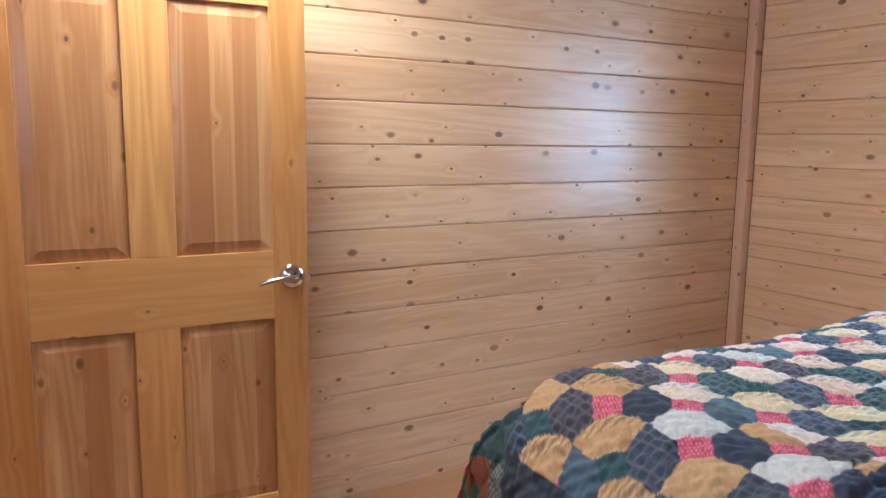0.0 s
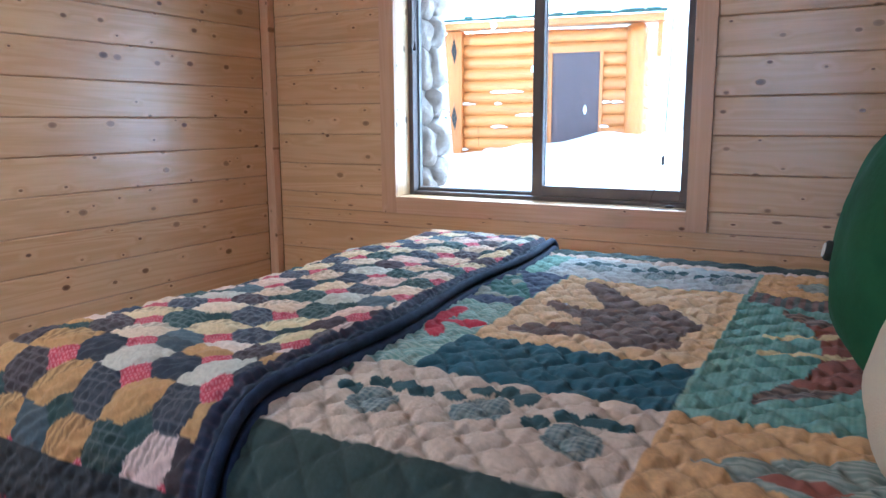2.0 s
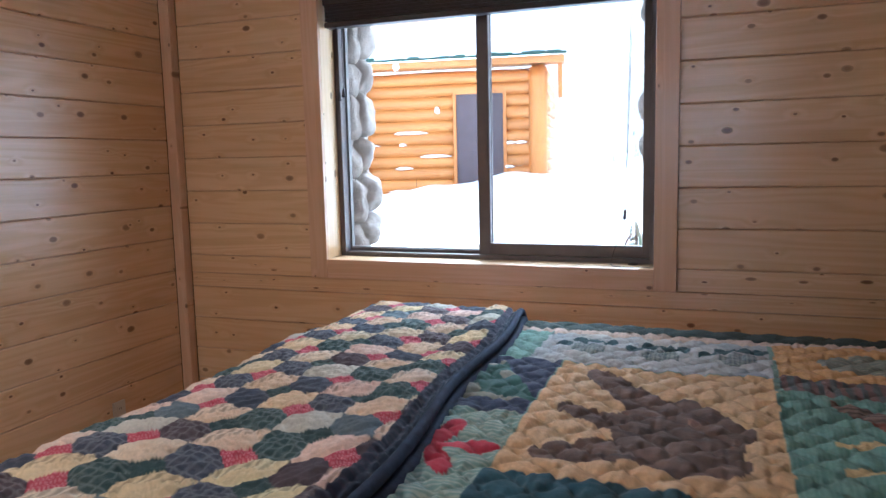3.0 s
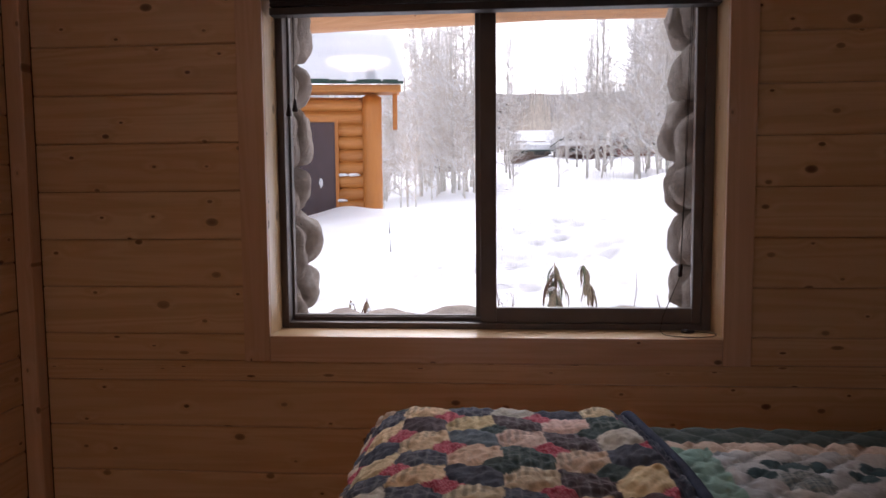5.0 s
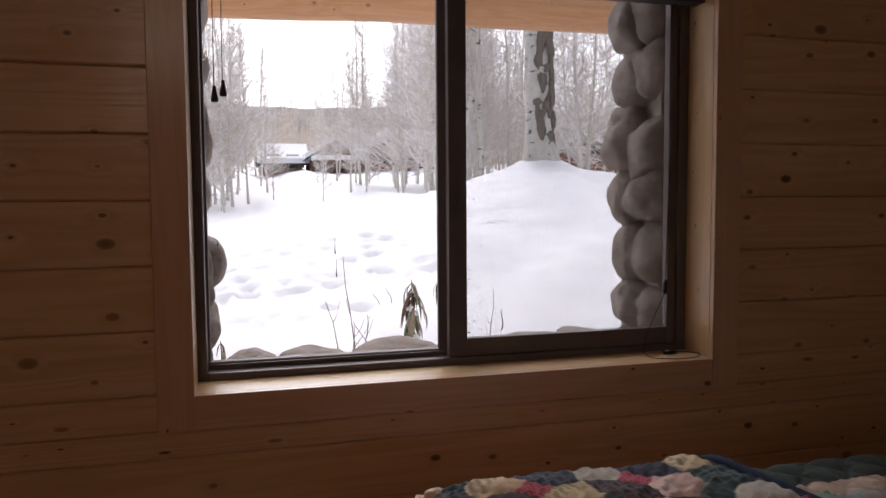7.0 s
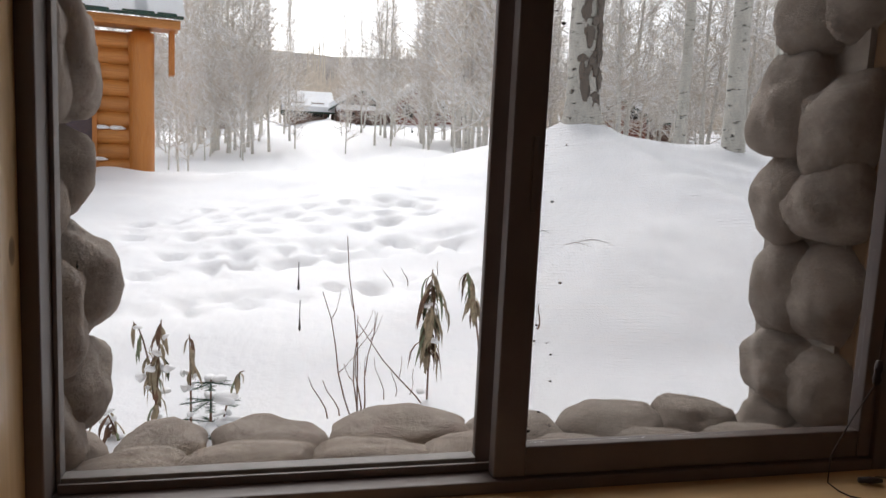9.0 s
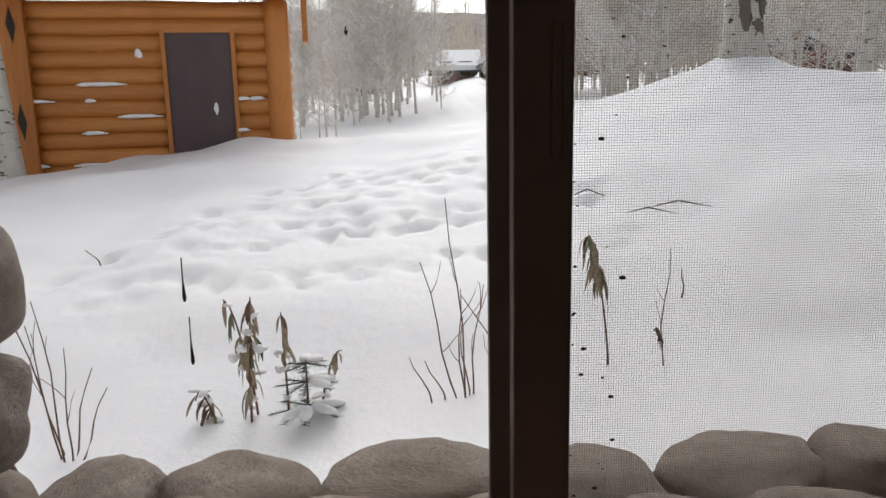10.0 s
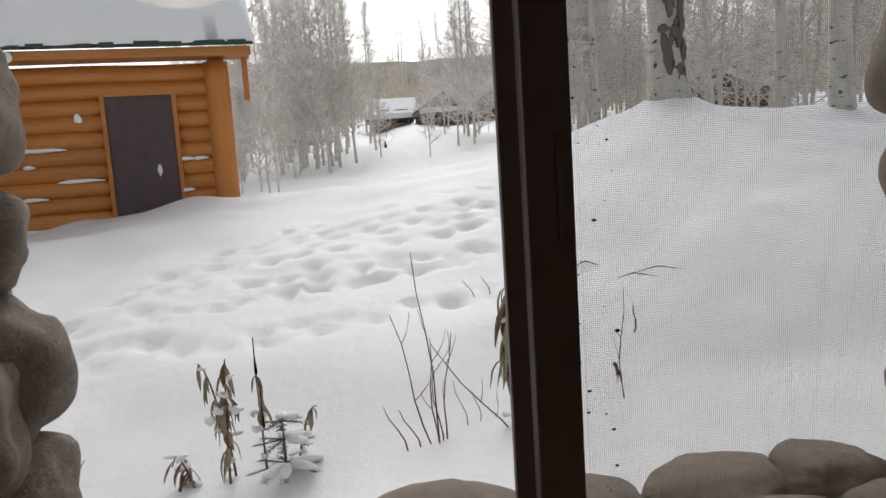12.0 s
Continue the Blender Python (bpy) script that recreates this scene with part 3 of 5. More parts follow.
def cloth_mesh(name, a, b, lift, height, rgb, material, parent, label="", keep=None):
    """A draped sheet with relief along its normal and one colour for each point."""
    x, y, z, hang = drape(a, b, lift)
    P = np.stack([x, y, z], -1)
    du, dv = np.gradient(P, axis=0), np.gradient(P, axis=1)
    n = np.cross(du, dv)
    n /= np.maximum(np.linalg.norm(n, axis=-1, keepdims=True), 1e-9)
    n *= np.sign(n[n.shape[0] // 2, n.shape[1] // 2, 2])
    P = P + n * height[..., None]
    I, J = a.shape
    idx = np.arange(I * J).reshape(I, J)
    q = np.stack([idx[:-1, :-1], idx[1:, :-1], idx[1:, 1:], idx[:-1, 1:]], -1).reshape(-1, 4)
    if keep is not None:
        q = q[keep[:-1, :-1].reshape(-1)]
    me = bpy.data.meshes.new(name)
    me.vertices.add(I * J)
    me.vertices.foreach_set("co", P.reshape(-1).astype(np.float32))
    me.loops.add(q.size)
    me.loops.foreach_set("vertex_index", q.reshape(-1).astype(np.int32))
    me.polygons.add(len(q))
    me.polygons.foreach_set("loop_start", np.arange(0, q.size, 4, dtype=np.int32))
    me.polygons.foreach_set("use_smooth", np.ones(len(q), dtype=bool))
    me.update(calc_edges=True)
    at = me.attributes.new("patch", "FLOAT_COLOR", "POINT")
    at.data.foreach_set("color", np.concatenate([rgb, np.ones((I, J, 1))], -1).reshape(-1).astype(np.float32))
    me.materials.append(material)
    ob = new(name, me)
    ob.parent = parent
    ob.matrix_parent_inverse = parent.matrix_basis.inverted()
    if label:
        ob["label"] = label
    return ob


def paint(rgb, mask, color, second=None, fac=None):
    c = np.array(color, float)
    if second is not None:
        c = c * (1 - fac[..., None]) + np.array(second, float) * fac[..., None]
    return np.where(mask[..., None], c, rgb)


def stripes(t, period, duty=0.5):
    f = t / period - np.floor(t / period)
    return np.clip((np.minimum(np.abs(f), np.abs(1 - f)) * 2 - (1 - duty)) * 8 + 0.5, 0, 1)


def ellipse(a, b, ca, cb, ra, rb, turn=0.0):
    c, s = math.cos(turn), math.sin(turn)
    u, v = (a - ca) * c + (b - cb) * s, -(a - ca) * s + (b - cb) * c
    return (u / ra) ** 2 + (v / rb) ** 2 < 1


def strap(a, b, p, q, r0, r1):
    """A limb between two points, its width going from r0 to r1."""
    da, db = q[0] - p[0], q[1] - p[1]
    t = np.clip(((a - p[0]) * da + (b - p[1]) * db) / (da * da + db * db), 0, 1)
    return np.hypot(a - p[0] - t * da, b - p[1] - t * db) < r0 + (r1 - r0) * t


def patch_quilt():
    """The lodge quilt: picture blocks with a bear, paws, a canoe, fish and trees inside a dark green border."""
    step = 0.0045
    a = np.arange(0.42, 3.38, step)
    b = np.arange(-0.45, 2.58, step)
    a, b = np.meshgrid(a, b, indexing="ij")
    wob = (lattice_noise(a * 30, b * 30, 3) - 0.5) * 0.003
    A, B = a + wob, b + (lattice_noise(a * 28, b * 28, 8) - 0.5) * 0.003
    GREEN, TEAL, CREAM, PEACH = (0.032, 0.050, 0.044), (0.030, 0.085, 0.115), (0.56, 0.45, 0.36), (0.56, 0.345, 0.165)
    MINT, BROWN, RUST, NAVY, GREYB = (0.21, 0.335, 0.29), (0.115, 0.075, 0.065), (0.26, 0.075, 0.035), (0.05, 0.065, 0.115), (0.36, 0.40, 0.43)
    rgb = np.zeros((*a.shape, 3)) + GREEN
    inside = (A > 1.06) & (A < 2.74) & (B < 1.80)
    st = stripes(A, 0.007)
    rgb = paint(rgb, inside, MINT, (0.27, 0.33, 0.27), st * 0.7)
    # rows of paws along both sides
    rgb = paint(rgb, (A > 1.06) & (A < 1.39) & (B < 1.8) & (B > 0.51), CREAM)
    rgb = paint(rgb, (A > 2.34) & (A < 2.68) & (B > 0.50) & (B < 1.12), GREYB, (0.47, 0.44, 0.40), lattice_noise(a * 9, b * 9, 4))
    rgb = paint(rgb, (A > 2.68) & (A < 2.74), CREAM)
    for ca, cb, t in ((1.20, 0.62, 0.3), (1.25, 0.80, -0.2), (1.20, 0.99, 0.2), (1.24, 1.2, 0.0), (2.50, 0.58, 0.2), (2.50, 0.78, -0.2), (2.50, 0.98, 0.1)):
        sign = 1
        plaid = stripes(A, 0.012) * 0.5 + stripes(B, 0.012) * 0.5
        rgb = paint(rgb, ellipse(A, B, ca, cb, 0.060, 0.048, t), (0.10, 0.14, 0.15), (0.36, 0.37, 0.34), plaid * 0.8)
        for k, (ua, ub) in enumerate(((0.085, -0.055), (0.095, -0.012), (0.09, 0.035), (0.045, 0.075))):
            rgb = paint(rgb, ellipse(A, B, ca + ua * 0.95, cb + ub * sign, 0.030, 0.023, t + 0.3 * k), (0.035, 0.075, 0.085))
    # bear block and the teal strip beside it
    rgb = paint(rgb, (A > 1.39) & (A < 1.64) & (B > 0.515) & (B < 1.02), TEAL)
    blk = (A > 1.64) & (A < 2.335) & (B > 0.505) & (B < 1.015)
    rgb = paint(rgb, blk, (0.60, 0.41, 0.235))
    core = (A > 1.69) & (A < 2.29) & (B > 0.55) & (B < 0.97)
    rgb = paint(rgb, core, (0.60, 0.43, 0.26))
    bear = ellipse(A, B, 1.915, 0.705, 0.215, 0.128, 0.1) | ellipse(A, B, 1.945, 0.592, 0.062, 0.036) | ellipse(A, B, 1.79, 0.63, 0.075, 0.055, 0.4)
    bear |= strap(A, B, (2.06, 0.76), (2.245, 0.90), 0.060, 0.040) | strap(A, B, (1.92, 0.80), (1.99, 0.93), 0.050, 0.030) | strap(A, B, (1.80, 0.78), (1.745, 0.925), 0.065, 0.040)
    fur = lattice_noise(a * 60, b * 18, 5)
    rgb = paint(rgb, bear & core, (0.10, 0.072, 0.062), (0.20, 0.135, 0.11), fur)
    rgb = paint(rgb, ellipse(A, B, 1.99, 0.672, 0.018, 0.014), (0.34, 0.22, 0.18))
    # blocks by the fold: star, tree
    rgb = paint(rgb, (A > 1.39) & (A < 1.92) & (B > 1.02) & (B < 1.5), (0.36, 0.42, 0.36), (0.20, 0.30, 0.27), st)
    ang, rad = np.arctan2(B - 1.15, A - 1.71), np.hypot(A - 1.71, B - 1.15)
    rgb = paint(rgb, rad < 0.135 * (0.60 + 0.40 * np.cos(ang * 5 + 0.6)), (0.42, 0.035, 0.060))
    rgb = paint(rgb, (A > 1.92) & (A < 2.34) & (B > 1.02) & (B < 1.5), NAVY)
    tri = (A > 2.0) & (A < 2.30) & (np.abs(B - 1.17) < (2.30 - A) * 0.55)
    rgb = paint(rgb, tri, (0.06, 0.13, 0.12), (0.34, 0.33, 0.27), (lattice_noise(a * 16, b * 16, 9) > 0.62) * 0.8)
    rgb = paint(rgb, (A > 2.34) & (A < 2.70) & (B > 1.12) & (B < 1.6), MINT)
    # blocks towards the head: canoe, fish, plaid
    rgb = paint(rgb, (A > 1.40) & (A < 2.24) & (B > 0.02) & (B < 0.505), MINT, (0.15, 0.27, 0.235), stripes(B, 0.011) * 0.7)
    canoe = ellipse(A, B, 1.85, 0.46, 0.36, 0.28) & (B < 0.40) & ~ellipse(A, B, 1.85, 0.60, 0.42, 0.30)
    rgb = paint(rgb, canoe, (0.22, 0.15, 0.12), (0.10, 0.07, 0.06), stripes(A, 0.02))
    rgb = paint(rgb, canoe & (A > 1.62) & (A < 2.08), (0.24, 0.085, 0.06))
    for off in (0.0, 0.12):
        rgb = paint(rgb, (np.abs(A - 1.84 - off + (B - 0.3) * 0.25) < 0.013) & (B > 0.08) & (B < 0.42), (0.60, 0.46, 0.25))
    rgb = paint(rgb, (A > 2.24) & (A < 2.36) & (B > 0.02) & (B < 0.49), (0.20, 0.13, 0.12), (0.10, 0.13, 0.13), stripes(B, 0.03) * 0.8)
    rgb = paint(rgb, (A > 2.36) & (A < 2.70) & (B > 0.0) & (B < 0.49), PEACH)
    rgb = paint(rgb, ellipse(A, B, 2.53, 0.22, 0.09, 0.17), (0.20, 0.25, 0.22), (0.33, 0.34, 0.28), stripes(A, 0.01))
    rgb = paint(rgb, (A > 1.06) & (A < 1.40) & (B > 0.0) & (B < 0.51), PEACH)
    rgb = paint(rgb, (np.abs(A - 1.22) < (0.45 - B) * 0.42) & (B > 0.20) & (B < 0.45) & (A > 1.06), (0.20, 0.24, 0.21), (0.34, 0.36, 0.31), st)
    rgb = paint(rgb, ellipse(A, B, 1.20, 0.30, 0.018, 0.06), (0.28, 0.10, 0.07))
    # hanging border: rust squares, leaves and pin stripes
    low = (A < 0.87) | (B > 2.06) | (A > 3.0)
    along = np.where(A < 0.87, B, A)
    cell = np.floor(along / 0.27)
    rgb = paint(rgb, low, RUST)
    pin = low & (np.mod(cell, 2) == 0)
    rgb = paint(rgb, pin, (0.05, 0.055, 0.045), (0.23, 0.22, 0.17), stripes(along + A * 0.6, 0.012))
    la, lb = along - (cell + 0.5) * 0.27, np.where(A < 0.87, A - 0.74, B - 2.20)
    la_, rr = np.arctan2(lb, la), np.hypot(la, lb)
    rgb = paint(rgb, low & ~pin & (rr < 0.11 * (0.65 + 0.35 * np.cos(la_ * 5))), (0.13, 0.175, 0.10), (0.30, 0.28, 0.23), (np.mod(cell, 4) == 1) * 1.0)
    rgb *= (0.86 + 0.28 * lattice_noise(a * 220, b * 220, 2))[..., None]
    mid = rgb.mean(axis=-1, keepdims=True)
    rgb = np.clip(mid + 1.12 * (rgb - mid), 0.01, 1) * 1.10
    # quilting: puffed diamonds and fine puckers
    outer = ~inside
    cellw = np.where(outer, 0.105, 0.092)
    wa = a + (lattice_noise(a * 9, b * 9, 31) - 0.5) * np.where(outer, 0.01, 0.022)
    wb = b + (lattice_noise(a * 9, b * 9, 47) - 0.5) * np.where(outer, 0.01, 0.022)
    d1, d2 = (wa + wb) / cellw, (wa - wb) / cellw
    seam = np.minimum(np.abs(d1 - np.round(d1)), np.abs(d2 - np.round(d2)))
    puff = (1 - np.exp(-(seam / 0.17) ** 1.3)) * np.where(outer, 0.0085, 0.0095)
    # creases gather along the stitching
    tug = np.exp(-(seam / 0.22) ** 2)
    pucker = (lattice_noise(a * 20 + 6 * b, b * 100, 6) - 0.5) * 0.0075 * (0.45 + 0.8 * tug) + (lattice_noise(a * 100, b * 34, 16) - 0.5) * 0.0052 * (0.4 + 0.9 * tug)
    broad = (lattice_noise(a * 4, b * 4, 7) - 0.5) * 0.016
    # crease shade painted into the patch colours along the quilting grooves
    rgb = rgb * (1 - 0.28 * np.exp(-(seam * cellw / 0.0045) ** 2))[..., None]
    return a, b, rgb, puff + pucker * np.where(outer, 0.5, 1.0) + broad


def patch_throw():
    """The scrap throw: eight-sided patches with small squares between them, a dark band and a plaid edge."""
    step = 0.0050
    a = np.arange(0.44, 3.02, step)
    b = np.arange(1.10, 2.02, step)
    a, b = np.meshgrid(a, b, indexing="ij")
    south = 1.128 + 0.068 * (a - 1.0)
    b = south + (b - 1.10) * ((1.83 + 0.088 * (a - 1.0) - south) / 0.92) + 0.012 * np.sin(a * 7)
    south = south + 0.012 * np.sin(a * 7)
    p = 0.108
    wob = (lattice_noise(a * 25, b * 25, 1) - 0.5) * 0.012
    u, v = (a + wob + 0.02) / p, (b - south * 0.5 + wob) / p
    i, j = np.floor(u), np.floor(v)
    fu, fv = u - i - 0.5, v - j - 0.5
    corner_ = (np.abs(fu) + np.abs(fv)) > 0.62
    light = np.mod(i + j, 2) == 0
    r = cell_random(i, j, 1)
    rgb = np.zeros((*a.shape, 3))
    tan = np.stack([0.70 + 0.08 * r, 0.52 + 0.11 * cell_random(i, j, 2), 0.33 + 0.17 * cell_random(i, j, 3)], -1)
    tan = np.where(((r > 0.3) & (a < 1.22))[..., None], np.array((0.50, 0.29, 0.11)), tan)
    line = stripes(b + 0.3 * r[...], 0.017)
    half = fu + fv > 0.0
    tan = np.where((half & (cell_random(i, j, 12) > 0.35))[..., None], tan * np.array((1.04, 1.10, 1.16)), tan)
    tan = tan * (1 - 0.42 * (line * half * (cell_random(i, j, 4) > 0.40)))[..., None]
    k = cell_random(i, j, 5)
    dark = np.where((k < 0.45)[..., None], np.array((0.060, 0.075, 0.115)), np.where((k < 0.72)[..., None], np.array((0.085, 0.060, 0.075)), np.array((0.035, 0.085, 0.085))))
    dark = dark + (0.12 * np.maximum(stripes(a, 0.021, 0.22), stripes(b, 0.021, 0.22)) * (cell_random(i, j, 6) > 0.3))[..., None]
    dark = np.where((k > 0.95)[..., None], np.array((0.15, 0.20, 0.24)), dark)
    # dark patches halved towards the west drop: its shade put into the colour
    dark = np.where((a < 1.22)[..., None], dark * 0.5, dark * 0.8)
    tan = np.where((cell_random(i, j, 9) > 0.91)[..., None], np.array((0.60, 0.58, 0.50)), tan)
    rgb = np.where(light[..., None], tan, dark)
    ci, cj = np.round(u), np.round(v)
    red = ((np.mod(ci, 2) == 0) & (np.mod(cj, 2) == 0)) | (cell_random(ci, cj, 14) > 0.7)
    corner_ &= np.mod(ci + cj, 2) == 0
    c2 = np.where(red[..., None], np.array((0.46, 0.045, 0.085)), np.array((0.035, 0.070, 0.070)))
    c2 = c2 + (0.20 * stripes(a + b, 0.014, 0.3) * red)[..., None]
    rgb = np.where(corner_[..., None], c2, rgb)
    # side band and plaid edge where it hangs
    rgb = paint(rgb, a < 0.875, (0.030, 0.034, 0.042))
    ed = a < 0.775
    chk = np.mod(np.floor(a / 0.062) + np.floor(b / 0.062), 2) == 0
    rgb = paint(rgb, ed & chk, (0.30, 0.018, 0.035), (0.05, 0.02, 0.03), np.maximum(stripes(a, 0.02, 0.35), stripes(b, 0.02, 0.35)))
    rgb = paint(rgb, ed & ~chk, (0.04, 0.028, 0.05), (0.17, 0.12, 0.15), stripes(a, 0.012, 0.3))
    rgb = paint(rgb, a < 0.52, (0.025, 0.030, 0.055))
    edge = b - south
    rgb = paint(rgb, edge < 0.050, (0.030, 0.036, 0.068), (0.07, 0.05, 0.085), stripes(a, 0.02, 0.3) * 0.6)
    rgb = paint(rgb, edge < 0.026, (0.028, 0.040, 0.070))
    rgb *= (0.84 + 0.32 * lattice_noise(a * 240, b * 240, 2))[..., None]
    seam = np.minimum(np.minimum(np.abs(fu - 0.5), np.abs(fu + 0.5)), np.minimum(np.abs(fv - 0.5), np.abs(fv + 0.5)))
    seam = np.minimum(seam, np.abs(np.abs(fu) + np.abs(fv) - 0.62) * 0.8)
    puff = np.clip(seam * 5, 0, 1) ** 0.6 * 0.0065
    pucker = (lattice_noise(a * 90 + b * 12, b * 30, 6) - 0.5) * 0.0060 + (lattice_noise(a * 26, b * 98, 26) - 0.5) * 0.0058
    broad = (lattice_noise(a * 3.5, b * 5, 17) - 0.5) * 0.022
    # rolled edge, with a groove between the two layers of the fold
    roll = np.clip(edge / 0.032, 0, 1)
    lip = -0.048 * (1 - np.sqrt(np.clip(1 - (1 - roll) ** 2, 0, 1)))
    lip -= 0.010 * np.exp(-((edge - 0.030) / 0.006) ** 2)
    north = np.clip((b.max(axis=1, keepdims=True) - b) / 0.03, 0, 1)
    lip -= 0.045 * (1 - np.sqrt(np.clip(1 - (1 - north) ** 2, 0, 1)))
    return a, b, rgb, puff * 1.15 + pucker * 0.9 + 0.0017 * np.sin((a + b + wob) * 165) + broad * np.clip(roll, 0, 1) + lip + 0.012 * np.exp(-((edge - 0.08) / 0.05) ** 2)


def make_bed():
    bed = thing("bed", (1.92, 0.6, FLOOR), "king size bed on a pine frame, made up with quilts", "bed")
    part("mattress", solid((BED_W + 0.08, -0.42, 0.50), (BED_E - 0.03, BED_N - 0.07, BED_TOP - 0.04), 0.09), MATTRESS, bed, smooth=True)
    part("box_spring", solid((BED_W + 0.03, -0.42, 0.25), (BED_E - 0.03, BED_N - 0.04, 0.495), 0.02), MATTRESS, bed)
    for x in (BED_W + 0.04, BED_E - 0.08):
        part("side_rail", solid((x, -0.45, 0.13), (x + 0.04, BED_N - 0.04, 0.25), 0.004), PINE_TRIM_Y, bed)
        for y in (-0.44, BED_N - 0.13):
            part("leg", solid((x - 0.01, y, FLOOR), (x + 0.06, y + 0.07, 0.13), 0.004), PINE_TRIM, bed)
    part("headboard", solid((BED_W + 0.02, -0.52, FLOOR), (BED_E - 0.02, -0.46, 1.25), 0.01), PINE_TRIM, bed)
    q = thing("lodge_quilt", (1.92, 0.6, BED_TOP), "lodge patchwork quilt with bear, paw and canoe blocks, green border", "quilt")
    a, b, rgb, h = patch_quilt()
    centre = (a > 1.06) & (a < 2.74) & (b < 1.8)
    bear = (a > 1.64) & (a < 2.335) & (b > 0.505) & (b < 1.015)
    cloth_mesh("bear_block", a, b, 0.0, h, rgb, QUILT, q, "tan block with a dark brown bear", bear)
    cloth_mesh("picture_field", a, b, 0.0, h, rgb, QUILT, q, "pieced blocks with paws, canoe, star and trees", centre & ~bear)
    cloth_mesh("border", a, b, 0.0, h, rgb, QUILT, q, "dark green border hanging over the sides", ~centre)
    t = thing("folded_throw", (1.92, 1.6, BED_TOP + 0.04), "scrap patchwork throw with navy binding, folded over the bed foot", "quilt")
    a, b, rgb, h = patch_throw()
    hem = a < 0.875
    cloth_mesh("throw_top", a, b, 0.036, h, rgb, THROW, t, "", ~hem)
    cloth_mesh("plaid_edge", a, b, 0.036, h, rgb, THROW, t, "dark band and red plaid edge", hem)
    for up, off, rad in ((0.022, 0.004, 0.0125), (-0.006, -0.006, 0.0135)):
        ea = np.arange(0.50, 3.0, 0.02)
        eb = 1.128 + 0.068 * (ea - 1.0) + 0.012 * np.sin(ea * 7) + off
        ex, ey, ez, _ = drape(ea, eb, up + 0.010)
        bm = tube(bmesh.new(), list(zip(ex.tolist(), ey.tolist(), ez.tolist())), rad, 10)
        part("binding", bm, NAVY_CLOTH, t, "navy rolled binding", smooth=True)


NAVY_CLOTH = plain("navy_cotton", (0.032, 0.042, 0.075), 0.9, 0.3, 30.0, bump=0.5, spec=0.15)
MATTRESS = plain("ticking", (0.55, 0.52, 0.47), 0.9)
make_bed()


def cushion(bm, w, h, d, plump=2.6, seed=1):
    """A filled pillow: two bowed faces meeting at a seam, its corners drawn in."""
    n = 26
    g = [[[None] * (n + 1) for _ in range(n + 1)] for _ in range(2)]
    for s in (0, 1):
        for i in range(n + 1):
            for j in range(n + 1):
                u, v = 2 * i / n - 1, 2 * j / n - 1
                rim = i in (0, n) or j in (0, n)
                if s and rim:
                    g[1][i][j] = g[0][i][j]
                    continue
                t = (max(0, 1 - abs(u) ** plump) * max(0, 1 - abs(v) ** plump)) ** 0.5
                k = 1 - 0.10 * (u * u * v * v) - 0.05 * (abs(u) ** 8 * (1 - v * v) + abs(v) ** 8 * (1 - u * u))
                wob = 0.012 * noise.noise(Vector((u * 3 + seed, v * 3, s * 5.0)))
                g[s][i][j] = bm.verts.new((u * w / 2 * k, (1 if s else -1) * (t * d / 2 + wob * t), v * h / 2 * k))
    for s in (0, 1):
        for i in range(n):
            for j in range(n):
                f = [g[s][i][j], g[s][i + 1][j], g[s][i + 1][j + 1], g[s][i][j + 1]]
                bm.faces.new(f if s else f[::-1])
    return bm


def make_pillows():
    p = thing("green_cushion", (0, 0, 0), "plump green cotton cushion with a dark-rimmed button on the bed", "cushion")
    part("cover", cushion(bmesh.new(), 0.52, 0.54, 0.32, 2.4, 3), GREEN_CLOTH, p, smooth=True)
    bm = bmesh.new()
    tube(bm, [(0.06, 0.150, -0.055), (0.06, 0.164, -0.055), (0.06, 0.168, -0.055)], [0.021, 0.021, 0.017], 20)
    c = part("button", bm, DARK, p, "white button with a dark rim", smooth=True)
    bm = bmesh.new()
    tube(bm, [(0.06, 0.1675, -0.055), (0.06, 0.171, -0.055)], [0.015, 0.014], 20)
    part("button_face", bm, plain("shell_button", (0.75, 0.72, 0.68), 0.3, 0.05), c)
    place(p, pose(1.80, 0.13, 1.085, 10, 0, 6))
    t = thing("tapestry_cushion", (0, 0, 0), "cream tapestry cushion with red and dark motifs against the green one", "cushion")
    m = Mat("tapestry", rough=0.95, spec=0.1)
    v = m.coords((1, 1, 1))
    spots = m.voronoi(v, 9.0)
    pick = m.node("ShaderNodeSeparateColor")
    m.link(spots.outputs["Color"], pick.inputs[0])
    c = m.ramp(pick.outputs[0], (0.0, (0.55, 0.47, 0.36)), (0.55, (0.52, 0.42, 0.31)), (0.62, (0.22, 0.04, 0.06)), (0.80, (0.05, 0.06, 0.05)))
    c = m.mix(m.ramp(spots.outputs["Distance"], (0.3, 0.0), (0.4, 1.0)), c, (0.55, 0.46, 0.34))
    m.color(c)
    m.bump(m.noise(v, 300.0, 2.0), 0.5, 0.003)
    part("cover", cushion(bmesh.new(), 0.46, 0.44, 0.20, 2.6, 9), m.m, t, smooth=True)
    place(t, pose(1.42, 0.10, 1.015, 24, 0, 0))


make_pillows()


